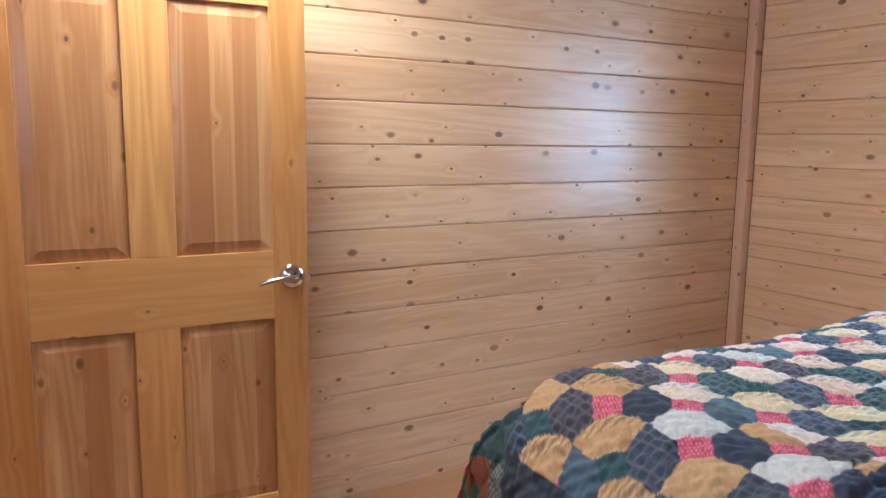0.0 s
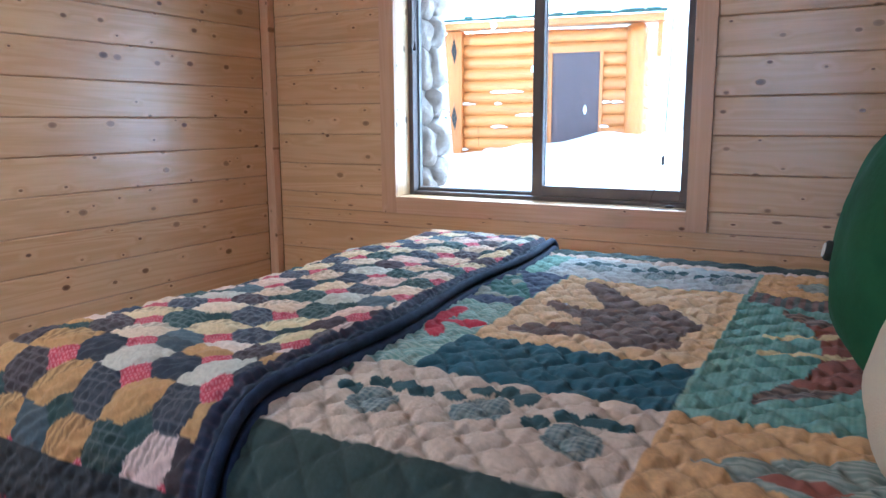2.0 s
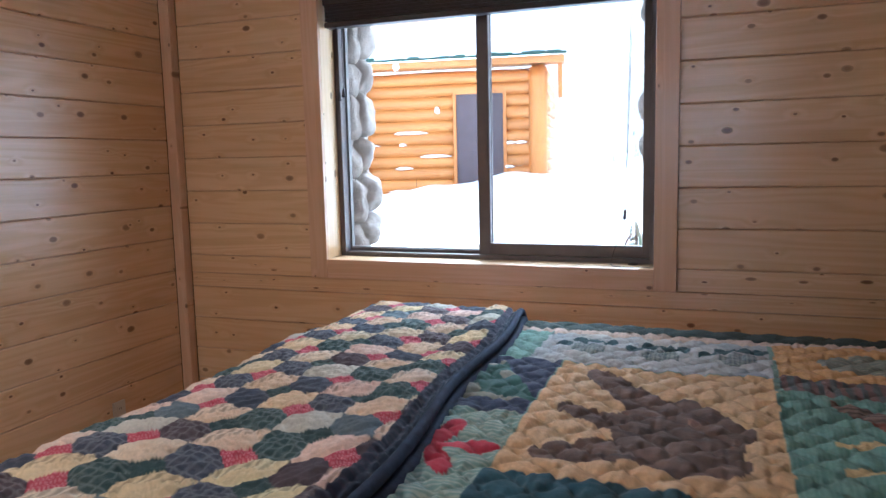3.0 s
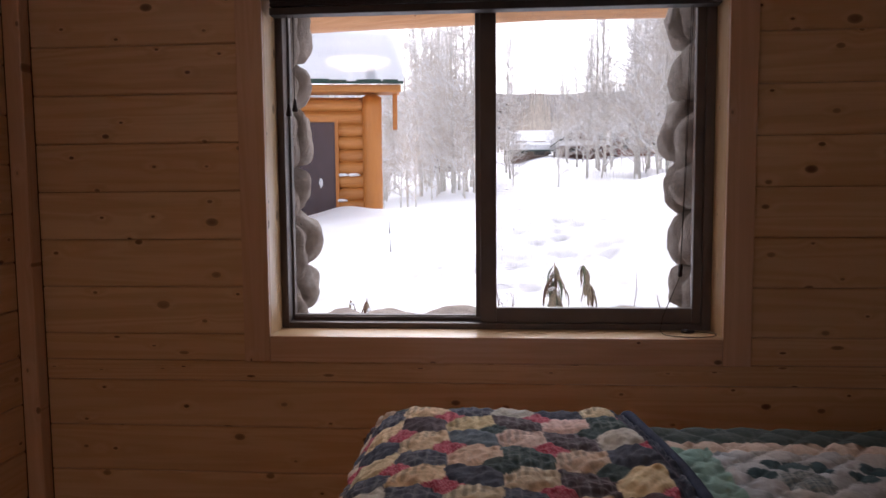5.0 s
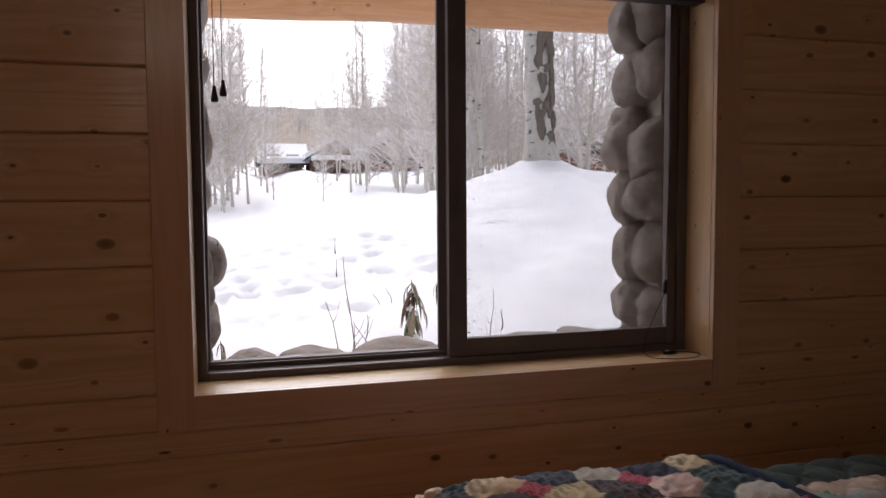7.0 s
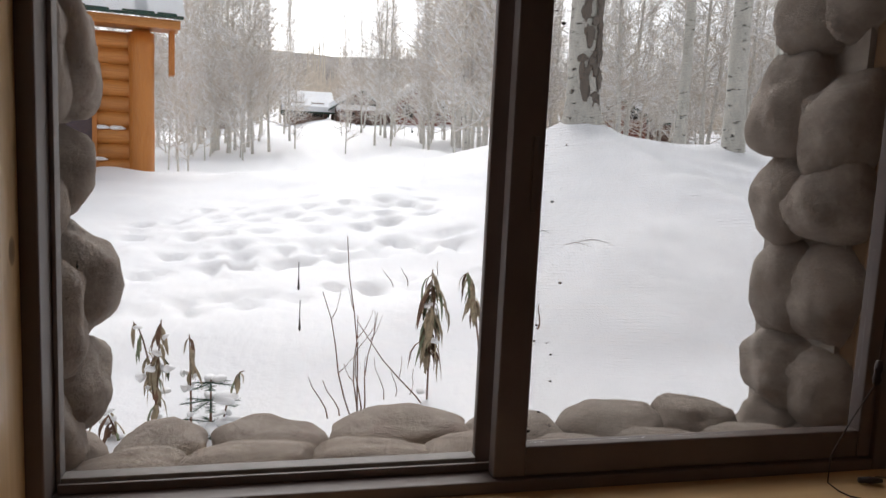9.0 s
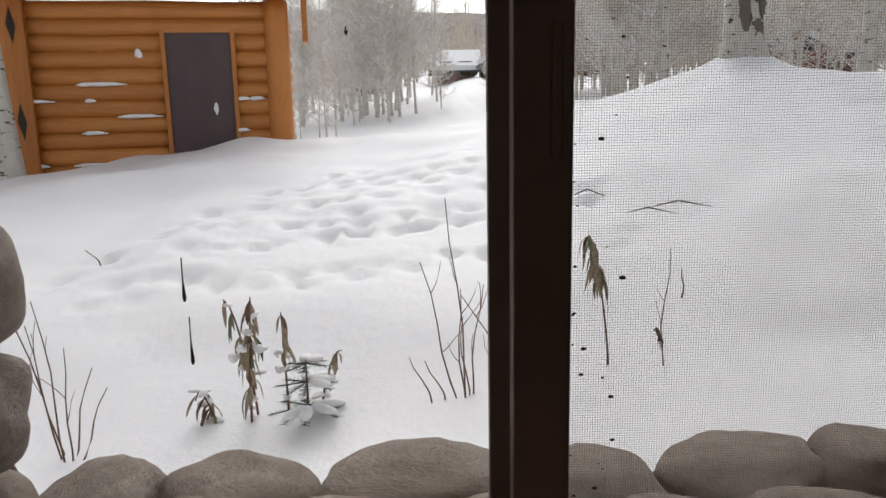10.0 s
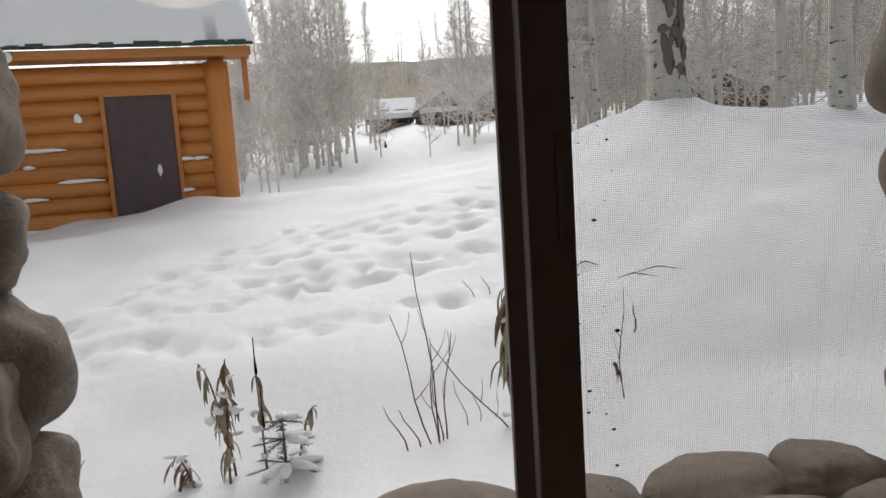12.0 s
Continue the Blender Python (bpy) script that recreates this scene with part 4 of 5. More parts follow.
# ---- the land: one sheet of snow ----
CREST_Y = (-60, -30, -6, -4.5, -3, -2.3, -1.5, -0.3, 0.9, 2, 4, 6, 7.5, 9, 12, 60)
CREST_Z = (3.0, 2.2, 1.80, 1.76, 1.84, 1.97, 1.76, 1.42, 1.27, 1.15, 1.03, 0.82, 0.58, 0.36, 0.3, 0.3)
NEAR_Y = (-6, 0, 0.9, 1.3, 2.5, 3.3, 6)
NEAR_Z = (0.36, 0.36, 0.33, 0.28, 0.10, 0.04, 0.0)
PRINTS = []
_r = random.Random(11)
for lane in range(11):
    px, py = 7.0 + 0.32 * lane, 4.8 - 0.17 * lane
    while py > 0.6:
        py -= 0.20 + 0.30 * _r.random()
        px += (_r.random() - 0.42) * 0.16
        PRINTS.append((px, py, 0.045 + 0.05 * _r.random(), 0.03 + 0.065 * _r.random()))


def land_z(x, y):
    x, y = np.asarray(x, float), np.asarray(y, float)
    z0, zc = np.interp(y, NEAR_Y, NEAR_Z), np.interp(y, CREST_Y, CREST_Z)
    t = np.clip((x - 5.0) / 7.5, 0, 1)
    z = z0 + (zc - z0) * (t ** 0.85) - 0.06 * np.clip(5.0 - x, 0, 1) - 0.19 * np.exp(-((x - 5.9) / 1.0) ** 2)
    z = np.where(x < 3.65, -0.42 - 0.02 * np.clip(-x - 2, 0, 30), z)
    back = np.interp(x, (13.5, 19, 24, 60, 120, 400, 5000), (0, 0.45, 0.35, -1.9, -6, -26, -26))
    z = z - back * np.where(x > 13.5, 1, 0)
    soft = (lattice_noise(x * 0.9, y * 0.9, 31) - 0.5) * 0.16 + (lattice_noise(x * 2.6, y * 2.6, 32) - 0.5) * 0.05
    return z + soft * np.clip((x - 4.5) / 2, 0.2, 1)


def make_ground():
    xs = np.concatenate([-np.geomspace(2500, 1.2, 30), np.linspace(-0.8, 3.4, 8), np.arange(3.6, 14.5, 0.065), np.geomspace(14.6, 3000, 70)])
    ys = np.concatenate([-np.geomspace(2500, 6.2, 40), np.arange(-6, 9.5, 0.075), np.geomspace(9.7, 2500, 40)])
    X, Y = np.meshgrid(xs, ys, indexing="ij")
    Z = land_z(X, Y)
    for px, py, r, d in PRINTS:
        k = np.exp(-(((X - px) / (r * 1.25)) ** 2 + ((Y - py) / r) ** 2) ** 2)
        rim = np.exp(-((np.hypot((X - px) / 1.25, Y - py) - r * 1.35) / (0.4 * r)) ** 2)
        Z = Z - d * k + 0.10 * d * rim
    for px, py, r, h in ((12.5, -2.38, 0.55, 0.22), (12.0, -4.55, 0.4, 0.08), (13.2, 4.15, 0.5, 0.10)):
        Z = Z + h * np.exp(-(((X - px) ** 2 + (Y - py) ** 2) / r ** 2))
    I, J = X.shape
    idx = np.arange(I * J).reshape(I, J)
    q = np.stack([idx[:-1, :-1], idx[1:, :-1], idx[1:, 1:], idx[:-1, 1:]], -1).reshape(-1, 4)
    me = bpy.data.meshes.new("ground")
    me.from_pydata(np.stack([X, Y, Z], -1).reshape(-1, 3).tolist(), [], q.tolist())
    for p in me.polygons:
        p.use_smooth = True
    me.materials.append(SNOW)
    return tagged(new("ground", me), "deep fresh snow with a trodden trail of footprints", "snow", kind="structure")


make_ground()


def level(x, y):
    return float(land_z(np.array([x]), np.array([y]))[0])


# ---- stone face of the house round the window ----
def stone_mesh(seed):
    bm = bmesh.new()
    bmesh.ops.create_icosphere(bm, subdivisions=4, radius=1.0)
    for v in bm.verts:
        c = v.co.normalized()
        k = 1 / (abs(c.x) ** 2.6 + abs(c.y) ** 2.6 + abs(c.z) ** 2.6) ** (1 / 2.6)
        v.co = c * k * (1 + 0.22 * noise.noise(c * 1.3 + Vector((seed * 7.1, 0, 0))) + 0.07 * noise.noise(c * 3.4 + Vector((0, seed * 3.3, 0))))
    return mesh_of("stone", bm, STONE, True)


def make_stone_wall():
    w = thing("stone_wall", (0, 0, 0), "round river stones set in mortar on the outside of the window", "wall", kind="structure")
    bm = bmesh.new()
    box(bm, (3.725, -1.2, -0.6), (3.98, 0.868, 2.9))
    box(bm, (3.725, 2.395, -0.6), (3.98, 3.9, 2.9))
    box(bm, (3.725, 0.868, -0.6), (3.98, 2.395, 0.85))
    box(bm, (3.725, 0.868, 2.22), (3.98, 2.395, 2.9))
    part("mortar_bed", bm, MORTAR, w)
    kinds = [stone_mesh(i) for i in range(7)]
    rnd = random.Random(4)
    # sill: a far row of large stones and a near row of low ones
    for y, half, top in ((2.21, 0.088, 0.962), (2.01, 0.108, 0.964), (1.745, 0.150, 0.975), (1.49, 0.105, 0.960), (1.265, 0.128, 0.972), (1.075, 0.095, 0.978)):
        child("stone", kinds[rnd.randrange(7)], w, (3.90, y, top - 0.076), (0, 0, rnd.uniform(-6, 6)), (0.095, half, 0.056))
    for y, half, top in ((2.25, 0.11, 0.966), (2.05, 0.125, 0.974), (1.83, 0.12, 0.970), (1.63, 0.115, 0.972), (1.43, 0.11, 0.962), (1.22, 0.115, 0.964), (1.02, 0.11, 0.968)):
        child("stone", kinds[rnd.randrange(7)], w, (3.765, y, top - 0.070), (0, 0, rnd.uniform(-6, 6)), (0.070, half, 0.045))
    # jambs
    for z0, z1, yl, yr in ((0.80, 0.95, 2.315, 0.955), (0.95, 1.125, 2.300, 0.965), (1.125, 1.335, 2.288, 0.972), (1.335, 1.515, 2.326, 0.995), (1.515, 1.73, 2.308, 0.998), (1.73, 1.92, 2.322, 0.975), (1.92, 2.14, 2.30, 0.99), (2.14, 2.32, 2.32, 0.97)):
        yr -= 0.022
        h = (z1 - z0) / 2 * 1.04
        zc = (z0 + z1) / 2
        for side, y in ((1, yl), (-1, yr)):
            deep = rnd.uniform(0.085, 0.12)
            wide = rnd.uniform(0.085, 0.11)
            child("stone", kinds[rnd.randrange(7)], w, (3.875 + rnd.uniform(-0.015, 0.015), y + side * wide, zc), (rnd.uniform(-6, 6), rnd.uniform(-6, 6), rnd.uniform(-8, 8)), (deep, wide, h))
            child("stone", kinds[rnd.randrange(7)], w, (3.765, y + side * (wide + 0.040), zc + rnd.uniform(-0.07, 0.03)), (rnd.uniform(-8, 8), 0, rnd.uniform(-8, 8)), (0.098, wide + 0.02, h * 1.08))
    return w


make_stone_wall()
def make_porch_beam():
    t = thing("porch_beam", (6.5, 2.0, 0.2), "peeled log eave beam outside, carried on log posts", "log beam")
    ring = [-6.0 + 0.3 * i for i in range(52)]
    bm = bmesh.new()
    tube(bm, [(6.5 + 0.03 * math.sin(1.3 * y), y, 2.765 + 0.03 * math.sin(1.1 * y + 1)) for y in ring], [0.165 + 0.016 * noise.noise(Vector((y * 1.1, 0, 0))) for y in ring], 28)
    part("beam", bm, HEADER, t, smooth=True)
    for y in (-5.6, 8.9):
        z = level(6.5, y)
        bm = bmesh.new()
        tube(bm, [(6.5, y, z - 0.4), (6.5, y, 1.4), (6.5, y, 2.64)], [0.13, 0.125, 0.12], 16)
        part("post", bm, HEADER, t, smooth=True)


make_porch_beam()


# ---- log shed ----
def make_shed():
    s = thing("log_shed", (0, 0, 0), "orange stained log shed, dark door, deep snow on its roof", "shed")
    rnd = random.Random(8)
    pitch, rad = 0.222, 0.128
    door0, door1, dtop = 4.443, 5.327, 2.575
    for k in range(13):
        z = 0.22 + pitch * k
        spans = ((3.75, door0 - 0.05), (door1 + 0.05, 7.1), (7.1, 10.4)) if z < dtop + 0.08 else ((3.75, 7.1), (7.1, 10.4))
        for y0, y1 in spans:
            bm = bmesh.new()
            n = max(3, int((y1 - y0) / 0.3))
            ys = [y0 + (y1 - y0) * i / n for i in range(n + 1)]
            ph = rnd.random() * 50
            tube(bm, [(13.9 + 0.01 * noise.noise(Vector((y, ph, 0))), y, z + 0.012 * noise.noise(Vector((y, ph, 4)))) for y in ys], [rad * (1 + 0.07 * noise.noise(Vector((y * 0.8, ph, 9)))) for y in ys], 12)
            part("log", bm, LOG, s, smooth=True)
    for k in range(13):
        bm = bmesh.new()
        tube(bm, [(13.80, 3.80, 0.33 + pitch * k), (17.4, 3.80, 0.33 + pitch * k)], rad, 10)
        part("log", bm, LOG, s, smooth=True)
    part("back_wall", solid((14.0, 3.74, 0.0), (17.4, 10.4, 3.0)), LOG_Z, s)
    # upright posts
    bm = bmesh.new()
    zs = [0.2 + 0.2 * i for i in range(15)]
    tube(bm, [(13.80, 3.80, z) for z in zs], [0.17 + 0.018 * noise.noise(Vector((0, 0, z * 3))) for z in zs], 16)
    part("corner_post", bm, LOG_Z, s, smooth=True)
    post = part("wall_post", solid((13.72, 7.10, 0.1), (13.95, 7.42, 3.05), 0.02), LOG_Z, s)
    for z in (2.68, 1.40):
        bm = bmesh.new()
        vs = [bm.verts.new(p) for p in ((13.714, 7.26, z + 0.24), (13.714, 7.32, z), (13.714, 7.25, z - 0.26), (13.714, 7.20, z - 0.02))]
        bm.faces.new(vs)
        r = bmesh.ops.extrude_face_region(bm, geom=bm.faces[:])
        for v in r["geom"]:
            if isinstance(v, bmesh.types.BMVert):
                v.co.x += 0.03
        part("bark_gap", bm, DARK, post, "dark cut mark")
    # door
    d = part("door", solid((13.80, door0, 0.4), (13.85, door1, dtop), 0.006), SHED_DOOR, s, "dark brown sheet door")
    part("door_trim", solid((13.77, door0 - 0.06, 0.4), (13.86, door0, dtop + 0.06), 0.006), LOG_Z, s)
    part("door_trim", solid((13.77, door1, 0.4), (13.86, door1 + 0.06, dtop + 0.06), 0.006), LOG_Z, s)
    part("door_trim", solid((13.771, door0, dtop), (13.86, door1, dtop + 0.06), 0.006), LOG, s)
    # eave: fascia, roofing edge, deep snow
    part("fascia", solid((13.30, 3.30, 3.03), (13.36, 10.7, 3.15), 0.008), LOG, s)
    part("soffit", solid((13.36, 3.32, 3.06), (14.0, 10.6, 3.09), 0.004), LOG, s)
    part("barge_board", solid((13.75, 3.36, 2.45), (14.0, 3.44, 3.06), 0.01), LOG_Z, s)
    rise = math.tan(radians(20))
    bm = bmesh.new()
    a = [bm.verts.new(p) for p in ((13.24, 3.26, 3.155), (13.24, 10.8, 3.155), (17.0, 10.8, 3.155 + 3.76 * rise), (17.0, 3.26, 3.155 + 3.76 * rise))]
    b = [bm.verts.new(v.co + Vector((0, 0, 0.05))) for v in a]
    bm.faces.new(a[::-1])
    bm.faces.new(b)
    for i in range(4):
        bm.faces.new((a[i], a[(i + 1) % 4], b[(i + 1) % 4], b[i]))
    roof = part("roof", bm, ROOF_GREEN, s, "dark green roofing edge")
    # lip of roofing that shows ragged under the snow
    rnd = random.Random(21)
    for i in range(26):
        y = 3.35 + 0.28 * i
        if rnd.random() < 0.7:
            part("roofing_tab", solid((13.185, y, 3.15 + 0.02 * rnd.random()), (13.245, y + 0.12 + 0.2 * rnd.random(), 3.205 + 0.03 * rnd.random()), 0.008), ROOF_GREEN, roof)
    bm = bmesh.new()
    ny, nx = 90, 30
    top, bot = [], []
    for i in range(ny + 1):
        y = 3.24 + 7.56 * i / ny
        rt, rb = [], []
        for j in range(nx + 1):
            t = j / nx
            x = 13.20 + 3.8 * t
            base = 3.21 + (x - 13.24) * rise
            edge = min(1.0, (t * nx / 4.0)) ** 0.4 * min(1.0, max(0.0, min(i, ny - i)) / 2.5) ** 0.45
            th = 0.74 * edge * (1 + 0.10 * noise.noise(Vector((x * 0.8, y * 0.5, 2)))) + 0.03 * noise.noise(Vector((x * 3, y * 2.4, 7)))
            low = base - (0.0 + 0.02 * noise.noise(Vector((0, y * 2.5, 3)))) * (1 if j == 0 else 0)
            rt.append(bm.verts.new((x, y, max(base + 0.005, base + th))))
            rb.append(bm.verts.new((x, y, low)))
        top.append(rt)
        bot.append(rb)
    for i in range(ny):
        for j in range(nx):
            bm.faces.new((top[i][j], top[i][j + 1], top[i + 1][j + 1], top[i + 1][j]))
            bm.faces.new((bot[i][j], bot[i + 1][j], bot[i + 1][j + 1], bot[i][j + 1]))
        bm.faces.new((top[i][0], top[i + 1][0], bot[i + 1][0], bot[i][0]))
    for j in range(nx):
        bm.faces.new((top[0][j], bot[0][j], bot[0][j + 1], top[0][j + 1]))
    part("roof_snow", bm, SNOW, s, "deep smooth snow load", smooth=True)
    # snow caught on the logs
    for i in range(26):
        k = rnd.randrange(1, 8)
        y = rnd.choice((rnd.uniform(5.5, 7.2), rnd.uniform(5.5, 7.2), rnd.uniform(4.05, 4.4), rnd.uniform(7.8, 9.6)))
        n = rnd.uniform(0.06, 0.32) if y > 4.5 else 0.10
        bm = bmesh.new()
        tube(bm, [(13.80, y - n, 0.325 + pitch * k), (13.785, y - n * 0.4, 0.335 + pitch * k), (13.785, y + n * 0.5, 0.332 + pitch * k), (13.80, y + n, 0.325 + pitch * k)], [0.008, 0.026, 0.032, 0.008], 8)
        part("snow_ledge", bm, SNOW, s, smooth=True)
    # thrown snow that stuck to door, wall and fascia
    for x, y, z, ry, rz in ((13.765, 5.684, 2.296, 0.05, 0.06), (13.292, 6.33, 3.07, 0.06, 0.07), (13.796, 4.70, 1.53, 0.03, 0.075)):
        bm = bmesh.new()
        bmesh.ops.create_icosphere(bm, subdivisions=3, radius=1.0)
        for v in bm.verts:
            v.co = v.co * (1 + 0.55 * noise.noise(v.co * 2.2 + Vector((y * 3, 0, z))))
            v.co = Vector((v.co.x * 0.012, v.co.y * ry, v.co.z * rz))
        bmesh.ops.translate(bm, verts=bm.verts, vec=(x, y, z))
        part("snow_splat", bm, SNOW, s, smooth=True)
    kinds = [stone_mesh(40 + i) for i in range(3)]
    for i in range(9):
        child("foundation_stone", kinds[i % 3], s, (13.72, 7.75 + 0.24 * i, 0.30 + 0.05 * (i % 2)), (0, 0, 0), (0.1, 0.12, 0.13))
    return place(s, Matrix.Translation((13.8, 3.8, 0)) @ pose(0, 0, 0, 0, 0, 8.5) @ Matrix.Translation((-13.8, -3.8, 0)))


make_shed()


# ---- aspens ----
def limb(rnd, start, way, length, droop, seg=3):
    pts = [Vector(start)]
    d = Vector(way).normalized()
    for _ in range(seg):
        d = (d + Vector((rnd.uniform(-0.25, 0.25), rnd.uniform(-0.25, 0.25), droop + rnd.uniform(-0.1, 0.15)))).normalized()
        pts.append(pts[-1] + d * (length / seg))
    return pts


def fork(bm_b, bm_s, rnd, p, spread, upto, twigs, r0):
    """One limb with its twigs; snow lies on the upper sides of some."""
    tube(bm_b, p, [r0 * (1 - 0.25 * i) for i in range(len(p))], 4, False)
    if rnd.random() < 0.92:
        tube(bm_s, [q + Vector((0, 0, r0 * 0.95)) for q in p], [r0 * (1.0 - 0.18 * i) for i in range(len(p))], 3, False)
    for _ in range(twigs):
        k = rnd.randrange(1, len(p))
        base = p[k - 1].lerp(p[k], rnd.random())
        d = Vector((rnd.uniform(-1, 1), rnd.uniform(-1, 1), rnd.uniform(-0.2, upto)))
        q = limb(rnd, base, d, spread * rnd.uniform(0.5, 1.1), 0.12, 2)
        tube(bm_b, q, [r0 * 0.55, r0 * 0.42, r0 * 0.25], 3, False)
        if rnd.random() < 0.65:
            tube(bm_s, [v + Vector((0, 0, r0 * 0.4)) for v in q], [r0 * 0.62, r0 * 0.55, r0 * 0.3], 3, False)


def make_aspen(seed, height, radius, bare, limbs, lean=0.03, bark=None, twig=None, reach=1.0, twigs=7, brush=False):
    rnd = random.Random(seed)
    t = thing("aspen_tree", (0, 0, 0), "bare pale-barked aspen with snow along its twigs, in deep snow", "tree", "aspen grove")
    zs = [-0.3] + [height * i / 12 for i in range(13)]
    ax, ay = rnd.uniform(-lean, lean), rnd.uniform(-lean, lean)
    axis = [Vector((ax * z + 0.05 * math.sin(z * 0.9 + seed), ay * z + 0.05 * math.sin(z * 0.7 + 2 * seed), z)) for z in zs]
    bm = bmesh.new()
    tube(bm, axis, [radius * (1.15 if i < 2 else 1) * max(0.10, 1 - 0.9 * max(z, 0) / height) for i, z in enumerate(zs)], 9)
    part("trunk", bm, bark or BARK_HAZED, t, smooth=True)
    bb, bs = bmesh.new(), bmesh.new()
    for i in range(limbs):
        f = bare + (1 - bare) * (i + rnd.random()) / limbs
        z = f * height
        k = min(len(axis) - 2, 1 + int(f * 12))
        base = axis[k].lerp(axis[k + 1], f * 12 - int(f * 12)) if k + 1 < len(axis) else axis[-1]
        a = rnd.uniform(0, 2 * math.pi)
        n = reach * height * 0.20 * (1.15 - f) * rnd.uniform(0.5, 1.2) + 0.25
        fork(bb, bs, rnd, limb(rnd, base, (math.cos(a), math.sin(a), rnd.uniform(0.2, 0.9) + (1.5 * max(0.0, f - 0.45) / 0.55 if brush else 0.0)), n, 0.10), n * 0.75, 0.9, twigs, max(0.014, radius * 0.24 * (1.2 - f)))
    crown = tagged(part("crown", bb, twig or TWIG_HAZED, t, "fine grey-brown twigs"), kind="stuff")
    tagged(part("twig_snow", bs, SNOW, crown, "snow along the twigs"), kind="stuff")
    return t


def far_grove():
    kinds = [make_aspen(100 + i, 7.5 + 0.5 * i, 0.058 + 0.005 * i, 0.10 + 0.05 * (i % 3), 52, reach=0.95, twigs=10, lean=0.06, brush=True) for i in range(7)]
    young = [make_aspen(140 + i, 3.0 + 0.7 * i, 0.026, 0.10, 22, twigs=7, reach=0.8, lean=0.10) for i in range(3)]
    rnd = random.Random(77)
    spots = []

    def spread(n, ang0, ang1, d0, d1):
        for _ in range(n):
            a, d = radians(rnd.uniform(ang0, ang1)), d0 + (d1 - d0) * rnd.random() ** 0.8
            spots.append((2.8 + d * math.cos(a), 1.8 + d * math.sin(a)))
    spread(26, 4.5, 13.0, 27, 44)
    spread(20, -1.5, 5.0, 28, 44)
    spread(4, -7.0, -1.5, 30, 46)
    spread(5, -10.5, -7.0, 24, 40)
    spread(14, -15.5, -10.5, 20, 38)
    spread(34, -27, -14, 17, 42)
    spread(32, -46, -27, 15, 40)
    for i, (x, y) in enumerate(spots):
        k = kinds[i % len(kinds)]
        low = abs(math.degrees(math.atan2(y - 1.8, x - 2.8)) + 4.2) < 3.4
        m = pose(x, y, level(x, y), 0, 0, rnd.uniform(0, 360)) @ Matrix.Scale(rnd.uniform(0.45, 0.7) if low else rnd.uniform(0.72, 1.12), 4)
        if i < len(kinds):
            place(kinds[i], m)
        else:
            c = copy_thing(k, m)
            c.matrix_basis = m
    spots = []
    spread(30, 2.0, 12.5, 20, 34)
    spread(12, -13, -1, 22, 40)
    spread(30, -44, -13, 16, 32)
    for i, (x, y) in enumerate(spots):
        m = pose(x, y, level(x, y), 0, 0, rnd.uniform(0, 360)) @ Matrix.Scale(rnd.uniform(0.7, 1.2), 4)
        if i < len(young):
            place(young[i], m)
        else:
            c = copy_thing(young[i % 3], m)
            c.matrix_basis = m


far_grove()
for sd, x, y, h, r, rz, tilt in ((5, 12.45, 7.04, 9.0, 0.165, 0, (-4, 0)), (6, 12.0, -4.55, 10.0, 0.155, 80, (0, 0)), (8, 14.5, -5.2, 10.0, 0.11, 10, (0, 2)), (9, 16.0, -8.2, 11.0, 0.15, 50, (0, 1)), (12, 15.5, -2.3, 8.0, 0.06, 5, (0, -4))):
    tr = make_aspen(sd, h, r, 0.34, 26, 0.02, BARK, TWIG, 0.9, 6)
    tagged(tr, "white-barked aspen with black scars, standing in deep snow", "tree", "near aspens")
    place(tr, pose(x, y, level(x, y), tilt[0], tilt[1], rz))


def make_old_tree():
    """The stout tree on the bank, its bark torn and dark on one side."""
    t = thing("old_aspen", (0, 0, 0), "stout old aspen with torn dark bark and snow plastered on it", "tree")
    zs = [-0.4 + 0.22 * i for i in range(38)]
    bm = bmesh.new()
    tube(bm, [(0.02 * math.sin(z), 0.03 * math.sin(z * 0.8), z) for z in zs], [0.23 - 0.014 * z + (0.07 * math.exp(-z * 4) if z > -0.2 else 0.12) + 0.02 * noise.noise(Vector((0, 3, z * 2))) for z in zs], 18)
    trunk = part("trunk", bm, BARK, t, smooth=True)
    rnd = random.Random(5)
    for i in range(44):
        z = 0.2 + 0.046 * i + rnd.uniform(-0.03, 0.03)
        a = radians(rnd.uniform(140, 225))
        r = 0.235 - 0.014 * z
        bm = bmesh.new()
        bmesh.ops.create_icosphere(bm, subdivisions=2, radius=1.0)
        for v in bm.verts:
            v.co = v.co * (1 + 0.9 * noise.noise(v.co * 1.7 + Vector((i * 3.1, 0, 0))))
        me = mesh_of("bark_scab", bm, BARK_OLD, True)
        child("bark_scab", me, trunk, (r * math.cos(a), r * math.sin(a), z), (0, 0, math.degrees(a)), (0.022, rnd.uniform(0.03, 0.075), rnd.uniform(0.06, 0.16)))
    bb, bs = bmesh.new(), bmesh.new()
    for i in range(18):
        z = 3.0 + 0.26 * i
        a = rnd.uniform(0, 2 * math.pi)
        fork(bb, bs, rnd, limb(rnd, (0, 0, z), (math.cos(a), math.sin(a), 0.5), 1.5, 0.1), 0.8, 0.8, 7, 0.035)
    c = tagged(part("crown", bb, TWIG, t), kind="stuff")
    tagged(part("twig_snow", bs, SNOW, c), kind="stuff")
    return place(t, pose(12.5, -2.38, level(12.5, -2.38) + 0.15, 0, 1.5, 0))


make_old_tree()


